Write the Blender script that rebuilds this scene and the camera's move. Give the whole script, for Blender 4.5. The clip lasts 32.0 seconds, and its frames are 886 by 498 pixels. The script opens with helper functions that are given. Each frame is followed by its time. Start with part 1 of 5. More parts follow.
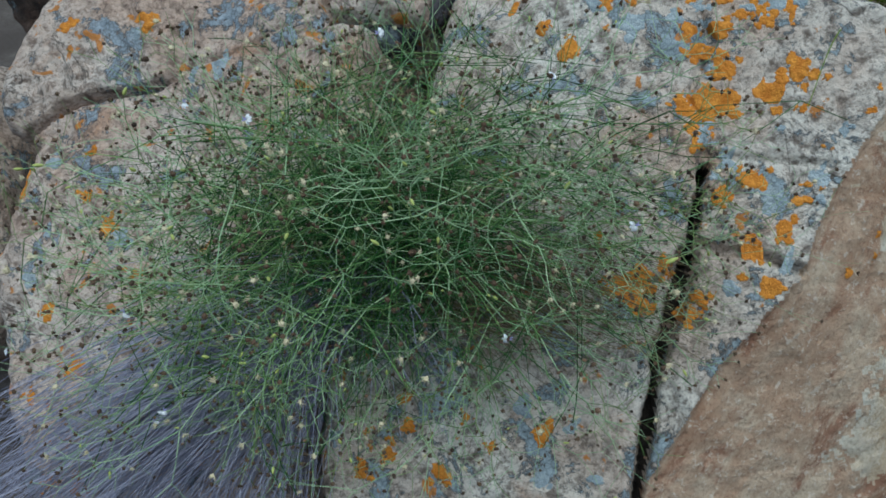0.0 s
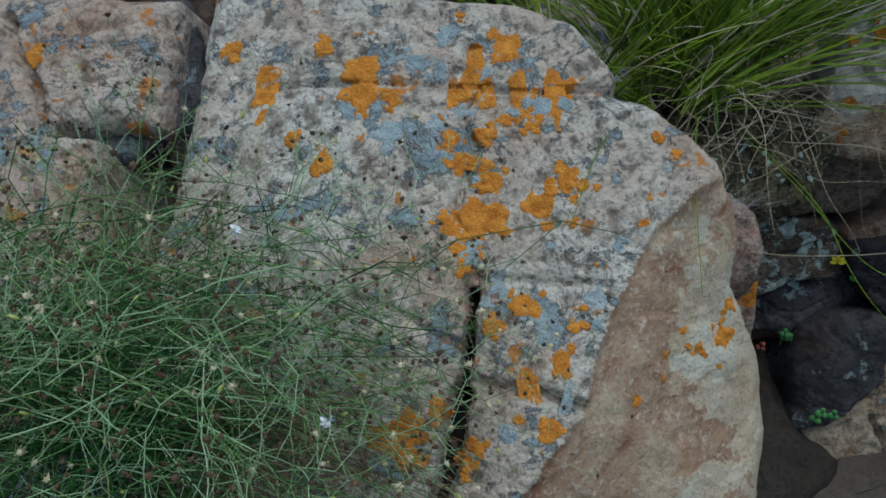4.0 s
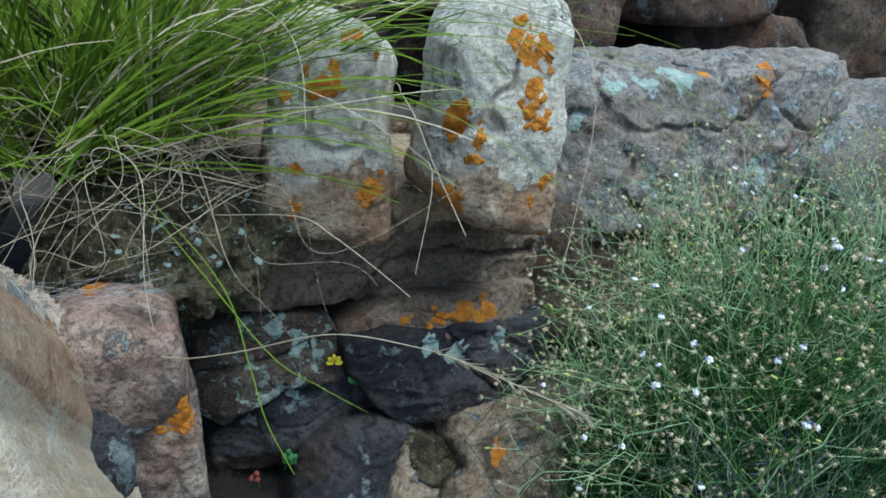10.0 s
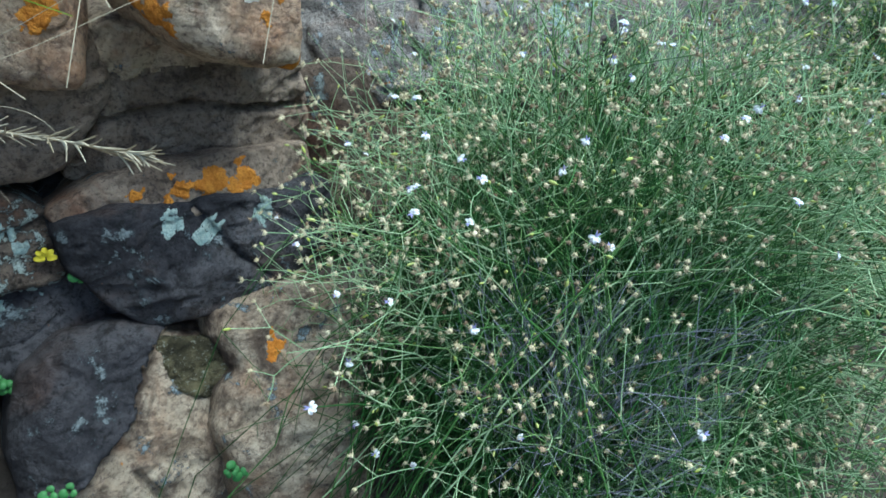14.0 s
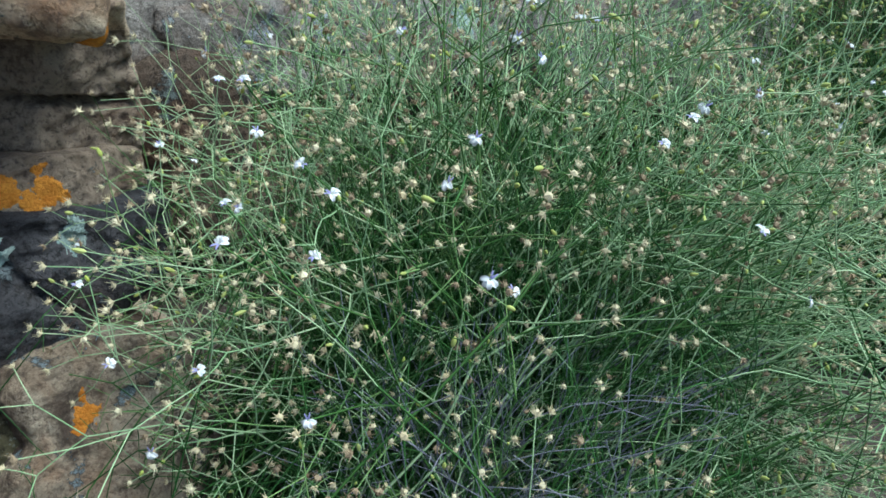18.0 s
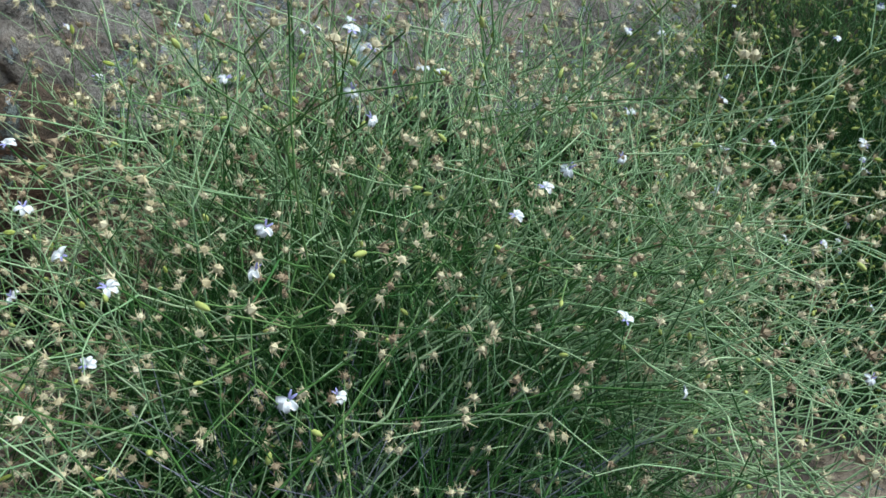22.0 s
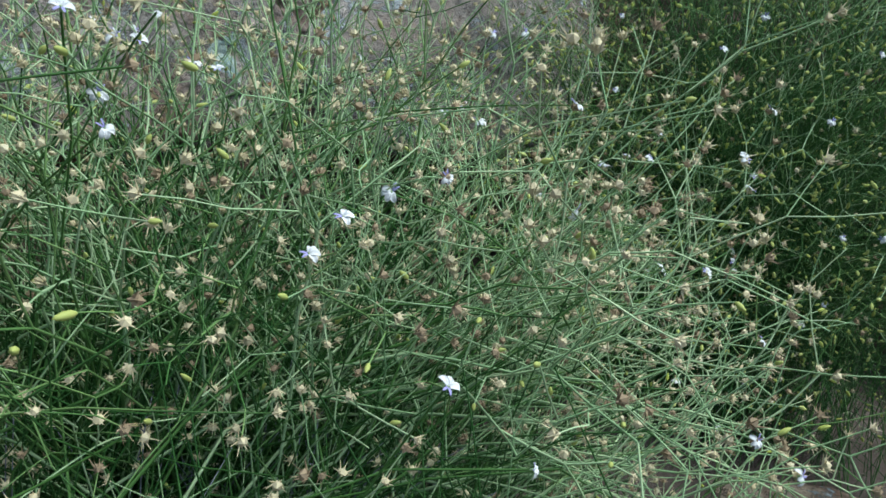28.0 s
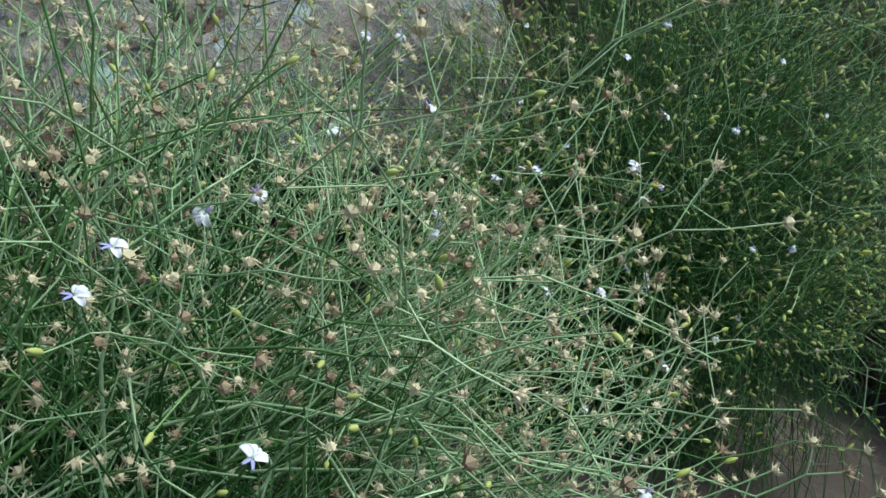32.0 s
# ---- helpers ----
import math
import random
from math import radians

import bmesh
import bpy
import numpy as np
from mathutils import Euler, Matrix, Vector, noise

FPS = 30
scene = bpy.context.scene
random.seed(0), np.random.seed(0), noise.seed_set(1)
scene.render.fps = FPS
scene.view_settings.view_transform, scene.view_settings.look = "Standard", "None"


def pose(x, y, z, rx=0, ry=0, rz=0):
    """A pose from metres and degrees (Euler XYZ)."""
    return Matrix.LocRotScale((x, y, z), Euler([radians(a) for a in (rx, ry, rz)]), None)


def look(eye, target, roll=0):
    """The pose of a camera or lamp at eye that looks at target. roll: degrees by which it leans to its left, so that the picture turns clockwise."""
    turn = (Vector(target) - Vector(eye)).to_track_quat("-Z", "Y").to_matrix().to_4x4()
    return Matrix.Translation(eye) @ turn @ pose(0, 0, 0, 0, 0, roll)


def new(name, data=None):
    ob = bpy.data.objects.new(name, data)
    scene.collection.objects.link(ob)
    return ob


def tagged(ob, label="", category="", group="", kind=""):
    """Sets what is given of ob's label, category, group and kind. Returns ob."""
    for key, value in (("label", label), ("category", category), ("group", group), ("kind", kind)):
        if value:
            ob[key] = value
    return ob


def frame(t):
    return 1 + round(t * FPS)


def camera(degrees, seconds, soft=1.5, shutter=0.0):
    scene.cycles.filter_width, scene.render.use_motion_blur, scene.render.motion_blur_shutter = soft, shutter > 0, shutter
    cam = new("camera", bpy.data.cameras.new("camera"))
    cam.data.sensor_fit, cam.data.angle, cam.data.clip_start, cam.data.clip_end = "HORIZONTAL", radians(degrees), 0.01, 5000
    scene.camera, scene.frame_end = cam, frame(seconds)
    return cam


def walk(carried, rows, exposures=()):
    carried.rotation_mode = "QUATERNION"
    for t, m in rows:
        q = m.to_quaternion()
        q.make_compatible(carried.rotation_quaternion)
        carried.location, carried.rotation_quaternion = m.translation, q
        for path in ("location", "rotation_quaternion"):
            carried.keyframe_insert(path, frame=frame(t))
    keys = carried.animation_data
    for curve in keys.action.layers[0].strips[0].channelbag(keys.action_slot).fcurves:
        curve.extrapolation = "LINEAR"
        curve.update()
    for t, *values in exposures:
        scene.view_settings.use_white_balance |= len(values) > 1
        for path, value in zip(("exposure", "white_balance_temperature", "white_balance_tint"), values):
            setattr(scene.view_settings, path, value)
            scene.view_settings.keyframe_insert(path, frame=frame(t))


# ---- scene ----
cam = camera(63.8, 32.0, 1.65)
PATH = [
    (0, 0.0000, -0.0000, 1.2000, 54.74, 6.55, -4.61),
    (0.5, 0.0022, 0.0262, 1.2026, 55.55, 6.74, -5.36),
    (1, 0.0118, 0.0474, 1.2010, 56.10, 6.71, -6.17),
    (1.5, 0.0178, 0.0492, 1.2108, 56.67, 6.50, -6.40),
    (2, 0.0214, 0.0476, 1.2171, 57.18, 6.62, -6.52),
    (2.5, 0.0398, 0.0564, 1.2113, 57.15, 6.73, -6.89),
    (3, 0.0804, 0.0771, 1.2108, 57.58, 6.66, -7.75),
    (3.5, 0.1283, 0.1103, 1.2086, 57.59, 6.09, -9.56),
    (4, 0.1945, 0.1313, 1.2017, 57.49, 5.22, -13.02),
    (4.5, 0.2514, 0.1455, 1.1905, 57.51, 4.24, -16.71),
    (6.5, 0.4313, 0.1678, 1.1373, 59.15, 1.99, -23.04),
    (7, 0.4504, 0.1778, 1.1317, 60.73, 1.21, -24.36),
    (7.5, 0.4673, 0.1818, 1.1279, 62.35, 0.58, -25.65),
    (8, 0.4861, 0.1943, 1.1211, 63.87, -0.14, -27.64),
    (8.5, 0.5032, 0.1990, 1.1137, 65.33, -1.02, -29.39),
    (9, 0.5387, 0.2034, 1.0940, 66.32, -1.89, -31.40),
    (9.5, 0.5790, 0.2071, 1.0572, 67.07, -3.38, -33.99),
    (10, 0.6131, 0.2026, 1.0258, 66.91, -4.05, -36.75),
    (10.5, 0.6340, 0.2053, 0.9965, 66.02, -4.50, -39.07),
    (11, 0.6510, 0.2094, 0.9743, 65.18, -4.38, -41.27),
    (11.5, 0.6649, 0.2147, 0.9552, 64.44, -4.30, -42.78),
    (12, 0.6851, 0.2181, 0.9346, 63.88, -4.32, -44.15),
    (12.5, 0.7075, 0.2193, 0.9141, 63.05, -4.12, -45.53),
    (13, 0.7392, 0.2187, 0.8893, 62.28, -4.05, -47.12),
    (13.5, 0.7701, 0.2144, 0.8713, 61.80, -4.13, -48.57),
    (14, 0.7980, 0.2137, 0.8606, 62.23, -4.55, -49.59),
    (14.5, 0.8204, 0.2296, 0.8473, 62.56, -5.09, -50.24),
    (16.5, 0.9297, 0.2760, 0.7971, 63.77, -7.47, -54.18),
    (17, 0.9463, 0.2789, 0.7940, 64.26, -7.53, -54.91),
    (17.5, 0.9578, 0.2804, 0.7921, 64.64, -7.70, -55.29),
    (18, 0.9648, 0.2814, 0.7901, 64.74, -7.69, -55.56),
    (18.5, 0.9748, 0.2821, 0.7917, 64.79, -7.53, -55.73),
    (19, 0.9863, 0.2801, 0.7960, 64.69, -7.45, -56.09),
    (19.5, 0.9995, 0.2771, 0.7982, 64.86, -7.85, -56.33),
    (20, 1.0202, 0.2787, 0.8004, 65.13, -8.06, -57.21),
    (20.5, 1.0323, 0.2778, 0.8001, 65.82, -8.11, -58.57),
    (21, 1.0422, 0.2752, 0.8005, 66.02, -8.31, -59.23),
    (21.5, 1.0550, 0.2709, 0.8050, 66.14, -8.75, -59.72),
    (22, 1.0676, 0.2714, 0.8093, 66.66, -8.84, -60.50),
    (22.5, 1.0800, 0.2666, 0.8091, 67.18, -8.71, -61.44),
    (23, 1.0898, 0.2652, 0.8084, 67.59, -8.72, -62.23),
    (23.5, 1.1032, 0.2600, 0.8070, 67.74, -8.85, -62.93),
    (24, 1.1159, 0.2563, 0.8061, 67.83, -8.76, -63.49),
    (24.5, 1.1237, 0.2547, 0.8028, 67.82, -8.68, -63.91),
    (25, 1.1331, 0.2538, 0.8021, 67.97, -8.37, -64.28),
    (25.5, 1.1397, 0.2526, 0.8026, 68.28, -8.39, -64.58),
    (27.5, 1.1714, 0.2539, 0.7956, 69.19, -9.62, -66.04),
    (28, 1.1778, 0.2536, 0.7952, 69.18, -9.94, -66.64),
    (28.5, 1.1848, 0.2489, 0.7944, 69.16, -10.11, -67.02),
    (29, 1.1929, 0.2502, 0.7959, 69.21, -10.23, -67.51),
    (29.5, 1.1991, 0.2521, 0.7963, 69.41, -10.42, -67.93),
    (30, 1.2057, 0.2493, 0.7934, 69.83, -10.26, -68.67),
    (30.5, 1.2122, 0.2439, 0.7895, 70.45, -10.32, -69.40),
    (31, 1.2265, 0.2323, 0.7897, 71.15, -9.92, -70.50),
    (31.5, 1.2362, 0.2285, 0.7929, 71.68, -9.84, -71.35),
    (32, 1.2465, 0.2299, 0.7869, 71.63, -9.93, -71.95),
]
walk(cam, [(t, pose(*p)) for t, *p in PATH], [(0, -0.2, 5500, -4), (2.5, -0.2, 5500, -4), (4.5, -0.55, 5500, -4), (6.5, -0.4, 5500, -6), (8, -0.14, 5450, -7), (11, 0.8, 5450, -5), (13, 0.95, 5350, -6), (15, 0.93, 5400, -7), (17, 0.8, 5400, -8), (18.6, 0.75, 5850, -4), (25, 0.52, 6000, -3), (32, 0.55, 6000, -3)])

# ---------------------------------------------------------------- light
world = bpy.data.worlds.new("sky")
scene.world = world
world.use_nodes = True
_n, _l = world.node_tree.nodes, world.node_tree.links
_sky = _n.new("ShaderNodeTexSky")
_sky.sky_type, _sky.sun_disc = "NISHITA", False
_sky.sun_elevation, _sky.sun_rotation = radians(71), radians(158)
_sky.air_density, _sky.dust_density = 1.0, 2.5
_n["Background"].inputs["Strength"].default_value = 0.10
_l.new(_sky.outputs["Color"], _n["Background"].inputs["Color"])
_sun = bpy.data.lights.new("sun", "SUN")
_sun.energy, _sun.angle, _sun.color = 2.65, radians(40), (1.0, 0.96, 0.9)
sun = new("sun", _sun)
sun.matrix_world = look((1.3, -0.95, 6), (0.6, 0.8, 0.5))


# ---------------------------------------------------------------- small tools
def mesh_from(name, verts, faces, material=None, smooth=True, indices=None):
    me = bpy.data.meshes.new(name)
    me.from_pydata([tuple(v) for v in verts] if not isinstance(verts, np.ndarray) else verts.tolist(), [], faces)
    if material is not None:
        for m in material if isinstance(material, (list, tuple)) else [material]:
            me.materials.append(m)
    if smooth:
        me.polygons.foreach_set("use_smooth", [True] * len(me.polygons))
    if indices is not None:
        me.polygons.foreach_set("material_index", indices)
    me.update()
    return me


def part(name, data, parent, label="", kind=""):
    ob = new(name, data)
    ob.parent = parent
    return tagged(ob, label, "", "", kind)


def thing(name, at, label, category, group="", kind=""):
    ob = new(name)
    ob.empty_display_size = 0.05
    ob.location = at
    return tagged(ob, label, category, group, kind)


def _hash(i, seed):
    h = (i[..., 0] * 374761393 + i[..., 1] * 668265263 + i[..., 2] * 1274126177 + seed * 974711) & 0x7FFFFFFF
    h = ((h ^ (h >> 13)) * 1103515245) & 0x7FFFFFFF
    h = ((h ^ (h >> 16)) * 60493) & 0x7FFFFFFF
    return (h & 0xFFFF) / 32767.5 - 1.0


def vnoise(p, seed=0):
    i = np.floor(p).astype(np.int64)
    f = p - i
    f = f * f * (3 - 2 * f)
    out = 0.0
    for dx in (0, 1):
        for dy in (0, 1):
            for dz in (0, 1):
                wgt = (f[..., 0] if dx else 1 - f[..., 0]) * (f[..., 1] if dy else 1 - f[..., 1]) * (f[..., 2] if dz else 1 - f[..., 2])
                out = out + wgt * _hash(i + np.array([dx, dy, dz]), seed)
    return out


def fbm(p, size, octaves=4, seed=0, gain=0.5):
    """Noise in about -1..1 whose largest lumps are size metres across."""
    out, amp, total = 0.0, 1.0, 0.0
    for o in range(octaves):
        out = out + amp * vnoise(p / size * 2**o + 17.3 * o, seed + o)
        total += amp
        amp *= gain
    return out / total


# ---------------------------------------------------------------- materials
class Nodes:
    def __init__(self, name, rough=0.85):
        self.mat = bpy.data.materials.new(name)
        self.mat.use_nodes = True
        self.t = self.mat.node_tree
        self.bsdf = self.t.nodes["Principled BSDF"]
        self.bsdf.inputs["Roughness"].default_value = rough
        self.bsdf.inputs["Specular IOR Level"].default_value = 0.25
        self.co = self.t.nodes.new("ShaderNodeTexCoord").outputs["Object"]

    def link(self, a, b):
        self.t.links.new(a, b)

    def noise(self, scale, detail=6, rough=0.6, distort=0.0, shift=0.0):
        n = self.t.nodes.new("ShaderNodeTexNoise")
        n.inputs["Scale"].default_value, n.inputs["Detail"].default_value = scale, detail
        n.inputs["Roughness"].default_value, n.inputs["Distortion"].default_value = rough, distort
        co = self.co
        if shift:
            m = self.t.nodes.new("ShaderNodeMapping")
            m.inputs["Location"].default_value = (shift, shift * 0.7, -shift)
            self.link(co, m.inputs["Vector"])
            co = m.outputs["Vector"]
        self.link(co, n.inputs["Vector"])
        return n.outputs["Fac"]

    def cells(self, scale, feature="F1", out="Distance", warp=0.0):
        v = self.t.nodes.new("ShaderNodeTexVoronoi")
        v.feature = feature
        v.inputs["Scale"].default_value = scale
        if warp:
            n = self.t.nodes.new("ShaderNodeTexNoise")
            n.inputs["Scale"].default_value = scale * 1.3
            self.link(self.co, n.inputs["Vector"])
            a = self.t.nodes.new("ShaderNodeVectorMath")
            a.operation = "MULTIPLY_ADD"
            a.inputs[1].default_value = (warp, warp, warp)
            self.link(n.outputs["Color"], a.inputs[0])
            self.link(self.co, a.inputs[2])
            self.link(a.outputs[0], v.inputs["Vector"])
        else:
            self.link(self.co, v.inputs["Vector"])
        return v.outputs[out]

    def ramp(self, fac, *stops):
        r = self.t.nodes.new("ShaderNodeValToRGB")
        e = r.color_ramp.elements
        while len(e) < len(stops):
            e.new(0.5)
        for el, (pos, col) in zip(e, stops):
            el.position = pos
            el.color = (*col, 1) if isinstance(col, tuple) else (col, col, col, 1)
        self.link(fac, r.inputs["Fac"])
        return r.outputs["Color"]

    def mix(self, fac, a, b, mode="MIX"):
        m = self.t.nodes.new("ShaderNodeMix")
        m.data_type, m.blend_type = "RGBA", mode
        for sock, val in ((m.inputs[0], fac), (m.inputs[6], a), (m.inputs[7], b)):
            if isinstance(val, tuple):
                sock.default_value = (*val, 1)
            elif isinstance(val, (int, float)):
                sock.default_value = val
            else:
                self.link(val, sock)
        return m.outputs[2]

    def math(self, op, a, b=0.0):
        m = self.t.nodes.new("ShaderNodeMath")
        m.operation = op
        for sock, val in zip(m.inputs, (a, b)):
            if isinstance(val, (int, float)):
                sock.default_value = val
            else:
                self.link(val, sock)
        return m.outputs[0]

    def bump(self, height, dist=0.004, strength=1.0):
        b = self.t.nodes.new("ShaderNodeBump")
        b.inputs["Distance"].default_value, b.inputs["Strength"].default_value = dist, strength
        self.link(height, b.inputs["Height"])
        self.link(b.outputs["Normal"], self.bsdf.inputs["Normal"])

    def colour(self, c):
        self.link(c, self.bsdf.inputs["Base Color"]) if not isinstance(c, tuple) else setattr(self.bsdf.inputs["Base Color"], "default_value", (*c, 1))
        return self.mat


def rock_material(name, light, mid, dark, stain, grey=0.5, grey_col=(0.24, 0.29, 0.32), orange=0.3, cracks=0.5, seed=0.0, scale=1.0, soot=0.25, knobs=0.5):
    """Weathered quartzite: two mineral tones, rusty stains, grey crusts of lichen with dark rims, small orange specks, hairline cracks."""
    m = Nodes(name, 0.88)
    big = m.noise(7 * scale, 5, 0.6, 0.4, 1.3 + seed)
    fine = m.noise(46 * scale, 8, 0.72, 0.3, 4.1 + seed)
    speck = m.noise(190, 4, 0.7, 0.0, 2.2 + seed)
    base = m.mix(m.ramp(big, (0.38, 0.0), (0.62, 1.0)), mid, light)
    base = m.mix(m.ramp(fine, (0.53, 0.0), (0.60, 0.55)), base, dark)
    rust = m.noise(5.2 * scale, 6, 0.65, 0.8, 7.7 + seed)
    base = m.mix(m.ramp(rust, (0.52, 0.0), (0.68, 0.8)), base, stain)
    grit = m.noise(125, 6, 0.78, 0.2, 5.3 + seed)
    base = m.mix(m.ramp(grit, (0.38, 0.75), (0.46, 0.0)), base, dark)
    base = m.mix(m.ramp(speck, (0.32, 0.65), (0.46, 0.0)), base, dark)
    base = m.mix(m.ramp(speck, (0.58, 0.0), (0.72, 0.5)), base, light)
    knob = m.cells(72 * scale, "SMOOTH_F1", warp=0.016)
    seam = m.math("MULTIPLY", m.ramp(knob, (0.42, 0.0), (0.62, 1.0)), m.ramp(fine, (0.44, 0.0), (0.54, 1.0)))
    base = m.mix(m.math("MULTIPLY", seam, 0.75 * knobs), base, tuple(0.75 * c for c in dark))
    dirt_shade = m.noise(9.0 * scale, 8, 0.68, 0.6, 31.0 + seed)
    base = m.mix(m.ramp(dirt_shade, (0.60 - 0.12 * soot, 0.0), (0.70 - 0.12 * soot, min(1.0, 1.3 * soot))), base, tuple(0.6 * c for c in dark))
    # grey crust lichen: patches broken into small cells with darker rims
    where = m.noise(15 * scale, 10, 0.74, 0.3, 11.0 + seed)
    edge = 0.66 - 0.2 * grey
    patch = m.ramp(where, (edge, 0.0), (edge + 0.025, 1.0))
    rim = m.ramp(where, (edge - 0.012, 0.0), (edge + 0.004, 1.0), (edge + 0.022, 0.0))
    cell = m.cells(150, "DISTANCE_TO_EDGE", warp=0.004)
    crust = m.mix(m.ramp(cell, (0.0, 0.0), (0.16, 1.0)), tuple(c * 0.42 for c in grey_col), grey_col)
    crust = m.mix(m.ramp(fine, (0.4, 0.0), (0.65, 0.7)), crust, tuple(min(1, c * 1.55) for c in grey_col))
    base = m.mix(patch, base, crust)
    base = m.mix(rim, base, (0.055, 0.065, 0.075))
    # orange specks
    spot = m.noise(26 * scale, 5, 0.6, 0.4, 19.0 + seed)
    top = 0.735 - 0.09 * orange
    base = m.mix(m.ramp(spot, (top, 0.0), (top + 0.02, 0.9)), base, m.mix(speck, (0.45, 0.15, 0.025), (0.62, 0.27, 0.05)))
    run = m.noise(3.4 * scale, 7, 0.62, 1.2, 23.0 + seed)
    hair = m.math("MULTIPLY", m.ramp(run, (0.492, 0.0), (0.5, 1.0), (0.508, 0.0)), m.ramp(big, (0.45, 0.0), (0.55, 1.0)))
    base = m.mix(m.math("MULTIPLY", hair, cracks), base, (0.05, 0.04, 0.035))
    h = m.math("ADD", m.math("MULTIPLY", fine, 1.3), m.math("ADD", m.math("MULTIPLY", speck, 0.35), m.math("MULTIPLY", grit, 0.8)))
    h = m.math("ADD", h, m.math("MULTIPLY", where, 1.2))
    h = m.math("ADD", h, m.math("MULTIPLY", patch, 0.18))
    h = m.math("SUBTRACT", h, m.math("MULTIPLY", knob, 1.5 * knobs))
    h = m.math("SUBTRACT", h, m.math("MULTIPLY", hair, 0.9 * cracks))
    m.bump(h, 0.006, 0.85)
    return m.colour(base)


PALE = rock_material("pale_quartzite", (0.70, 0.66, 0.59), (0.57, 0.465, 0.385), (0.17, 0.13, 0.105), (0.42, 0.26, 0.17), 0.55, (0.285, 0.335, 0.365), orange=1.0, cracks=0.5, soot=0.0, knobs=1.0)
WHITE = rock_material("white_quartzite", (0.82, 0.80, 0.74), (0.72, 0.67, 0.58), (0.36, 0.31, 0.26), (0.58, 0.45, 0.32), 0.06, (0.45, 0.48, 0.50), orange=0.1, cracks=1.0, seed=3, scale=1.4, soot=0.2, knobs=0.3)
TAN = rock_material("tan_sandstone", (0.70, 0.57, 0.43), (0.52, 0.40, 0.275), (0.15, 0.10, 0.08), (0.40, 0.215, 0.12), 0.12, orange=0.3, cracks=0.5, seed=5, soot=0.4, knobs=0.7)
BROWN = rock_material("red_brown_rock", (0.215, 0.165, 0.125), (0.10, 0.074, 0.058), (0.02, 0.016, 0.014), (0.11, 0.05, 0.03), 0.2, (0.16, 0.19, 0.19), orange=0.1, cracks=0.25, seed=8)
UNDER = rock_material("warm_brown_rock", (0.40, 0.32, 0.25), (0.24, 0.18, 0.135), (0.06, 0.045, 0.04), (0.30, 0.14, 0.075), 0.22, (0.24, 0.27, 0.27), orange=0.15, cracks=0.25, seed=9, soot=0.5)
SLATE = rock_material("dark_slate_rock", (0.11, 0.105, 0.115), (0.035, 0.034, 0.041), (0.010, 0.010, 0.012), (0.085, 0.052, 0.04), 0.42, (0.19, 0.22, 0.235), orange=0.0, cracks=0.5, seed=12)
WEDGE = rock_material("dark_pink_rock", (0.64, 0.53, 0.45), (0.38, 0.265, 0.22), (0.07, 0.055, 0.055), (0.30, 0.15, 0.10), 0.3, (0.30, 0.33, 0.35), orange=0.1, cracks=0.6, seed=27, scale=1.2, soot=0.55, knobs=0.7)
CREAM = rock_material("cream_quartzite", (0.52, 0.45, 0.35), (0.33, 0.25, 0.18), (0.12, 0.085, 0.068), (0.27, 0.15, 0.09), 0.25, orange=0.1, cracks=0.5, seed=33, scale=1.3, soot=0.7)
CRUSTED = rock_material("brown_rock_under_pale_crust", (0.22, 0.175, 0.14), (0.095, 0.07, 0.057), (0.022, 0.018, 0.016), (0.17, 0.085, 0.05), 0.58, (0.40, 0.46, 0.43), orange=0.1, cracks=0.4, seed=37, scale=2.4)
BURNT = rock_material("dark_rust_rock", (0.19, 0.135, 0.105), (0.085, 0.06, 0.048), (0.025, 0.02, 0.018), (0.15, 0.075, 0.045), 0.35, (0.20, 0.225, 0.23), orange=0.35, cracks=0.3, seed=29, soot=0.6)
PINK = rock_material("pink_stained_quartzite", (0.66, 0.58, 0.51), (0.52, 0.39, 0.31), (0.19, 0.13, 0.10), (0.43, 0.225, 0.12), 0.5, (0.28, 0.32, 0.36), orange=1.15, cracks=0.7, seed=44, soot=0.2, knobs=0.9)
GREY = rock_material("grey_lichened_rock", (0.40, 0.375, 0.355), (0.26, 0.23, 0.21), (0.09, 0.077, 0.072), (0.24, 0.13, 0.085), 0.5, (0.31, 0.345, 0.37), orange=0.3, cracks=0.4, seed=15)
LOWER = rock_material("cream_brown_rock", (0.36, 0.30, 0.235), (0.17, 0.125, 0.095), (0.04, 0.03, 0.027), (0.16, 0.09, 0.06), 0.25, orange=0.05, cracks=0.4, seed=21, scale=1.3, soot=0.5)


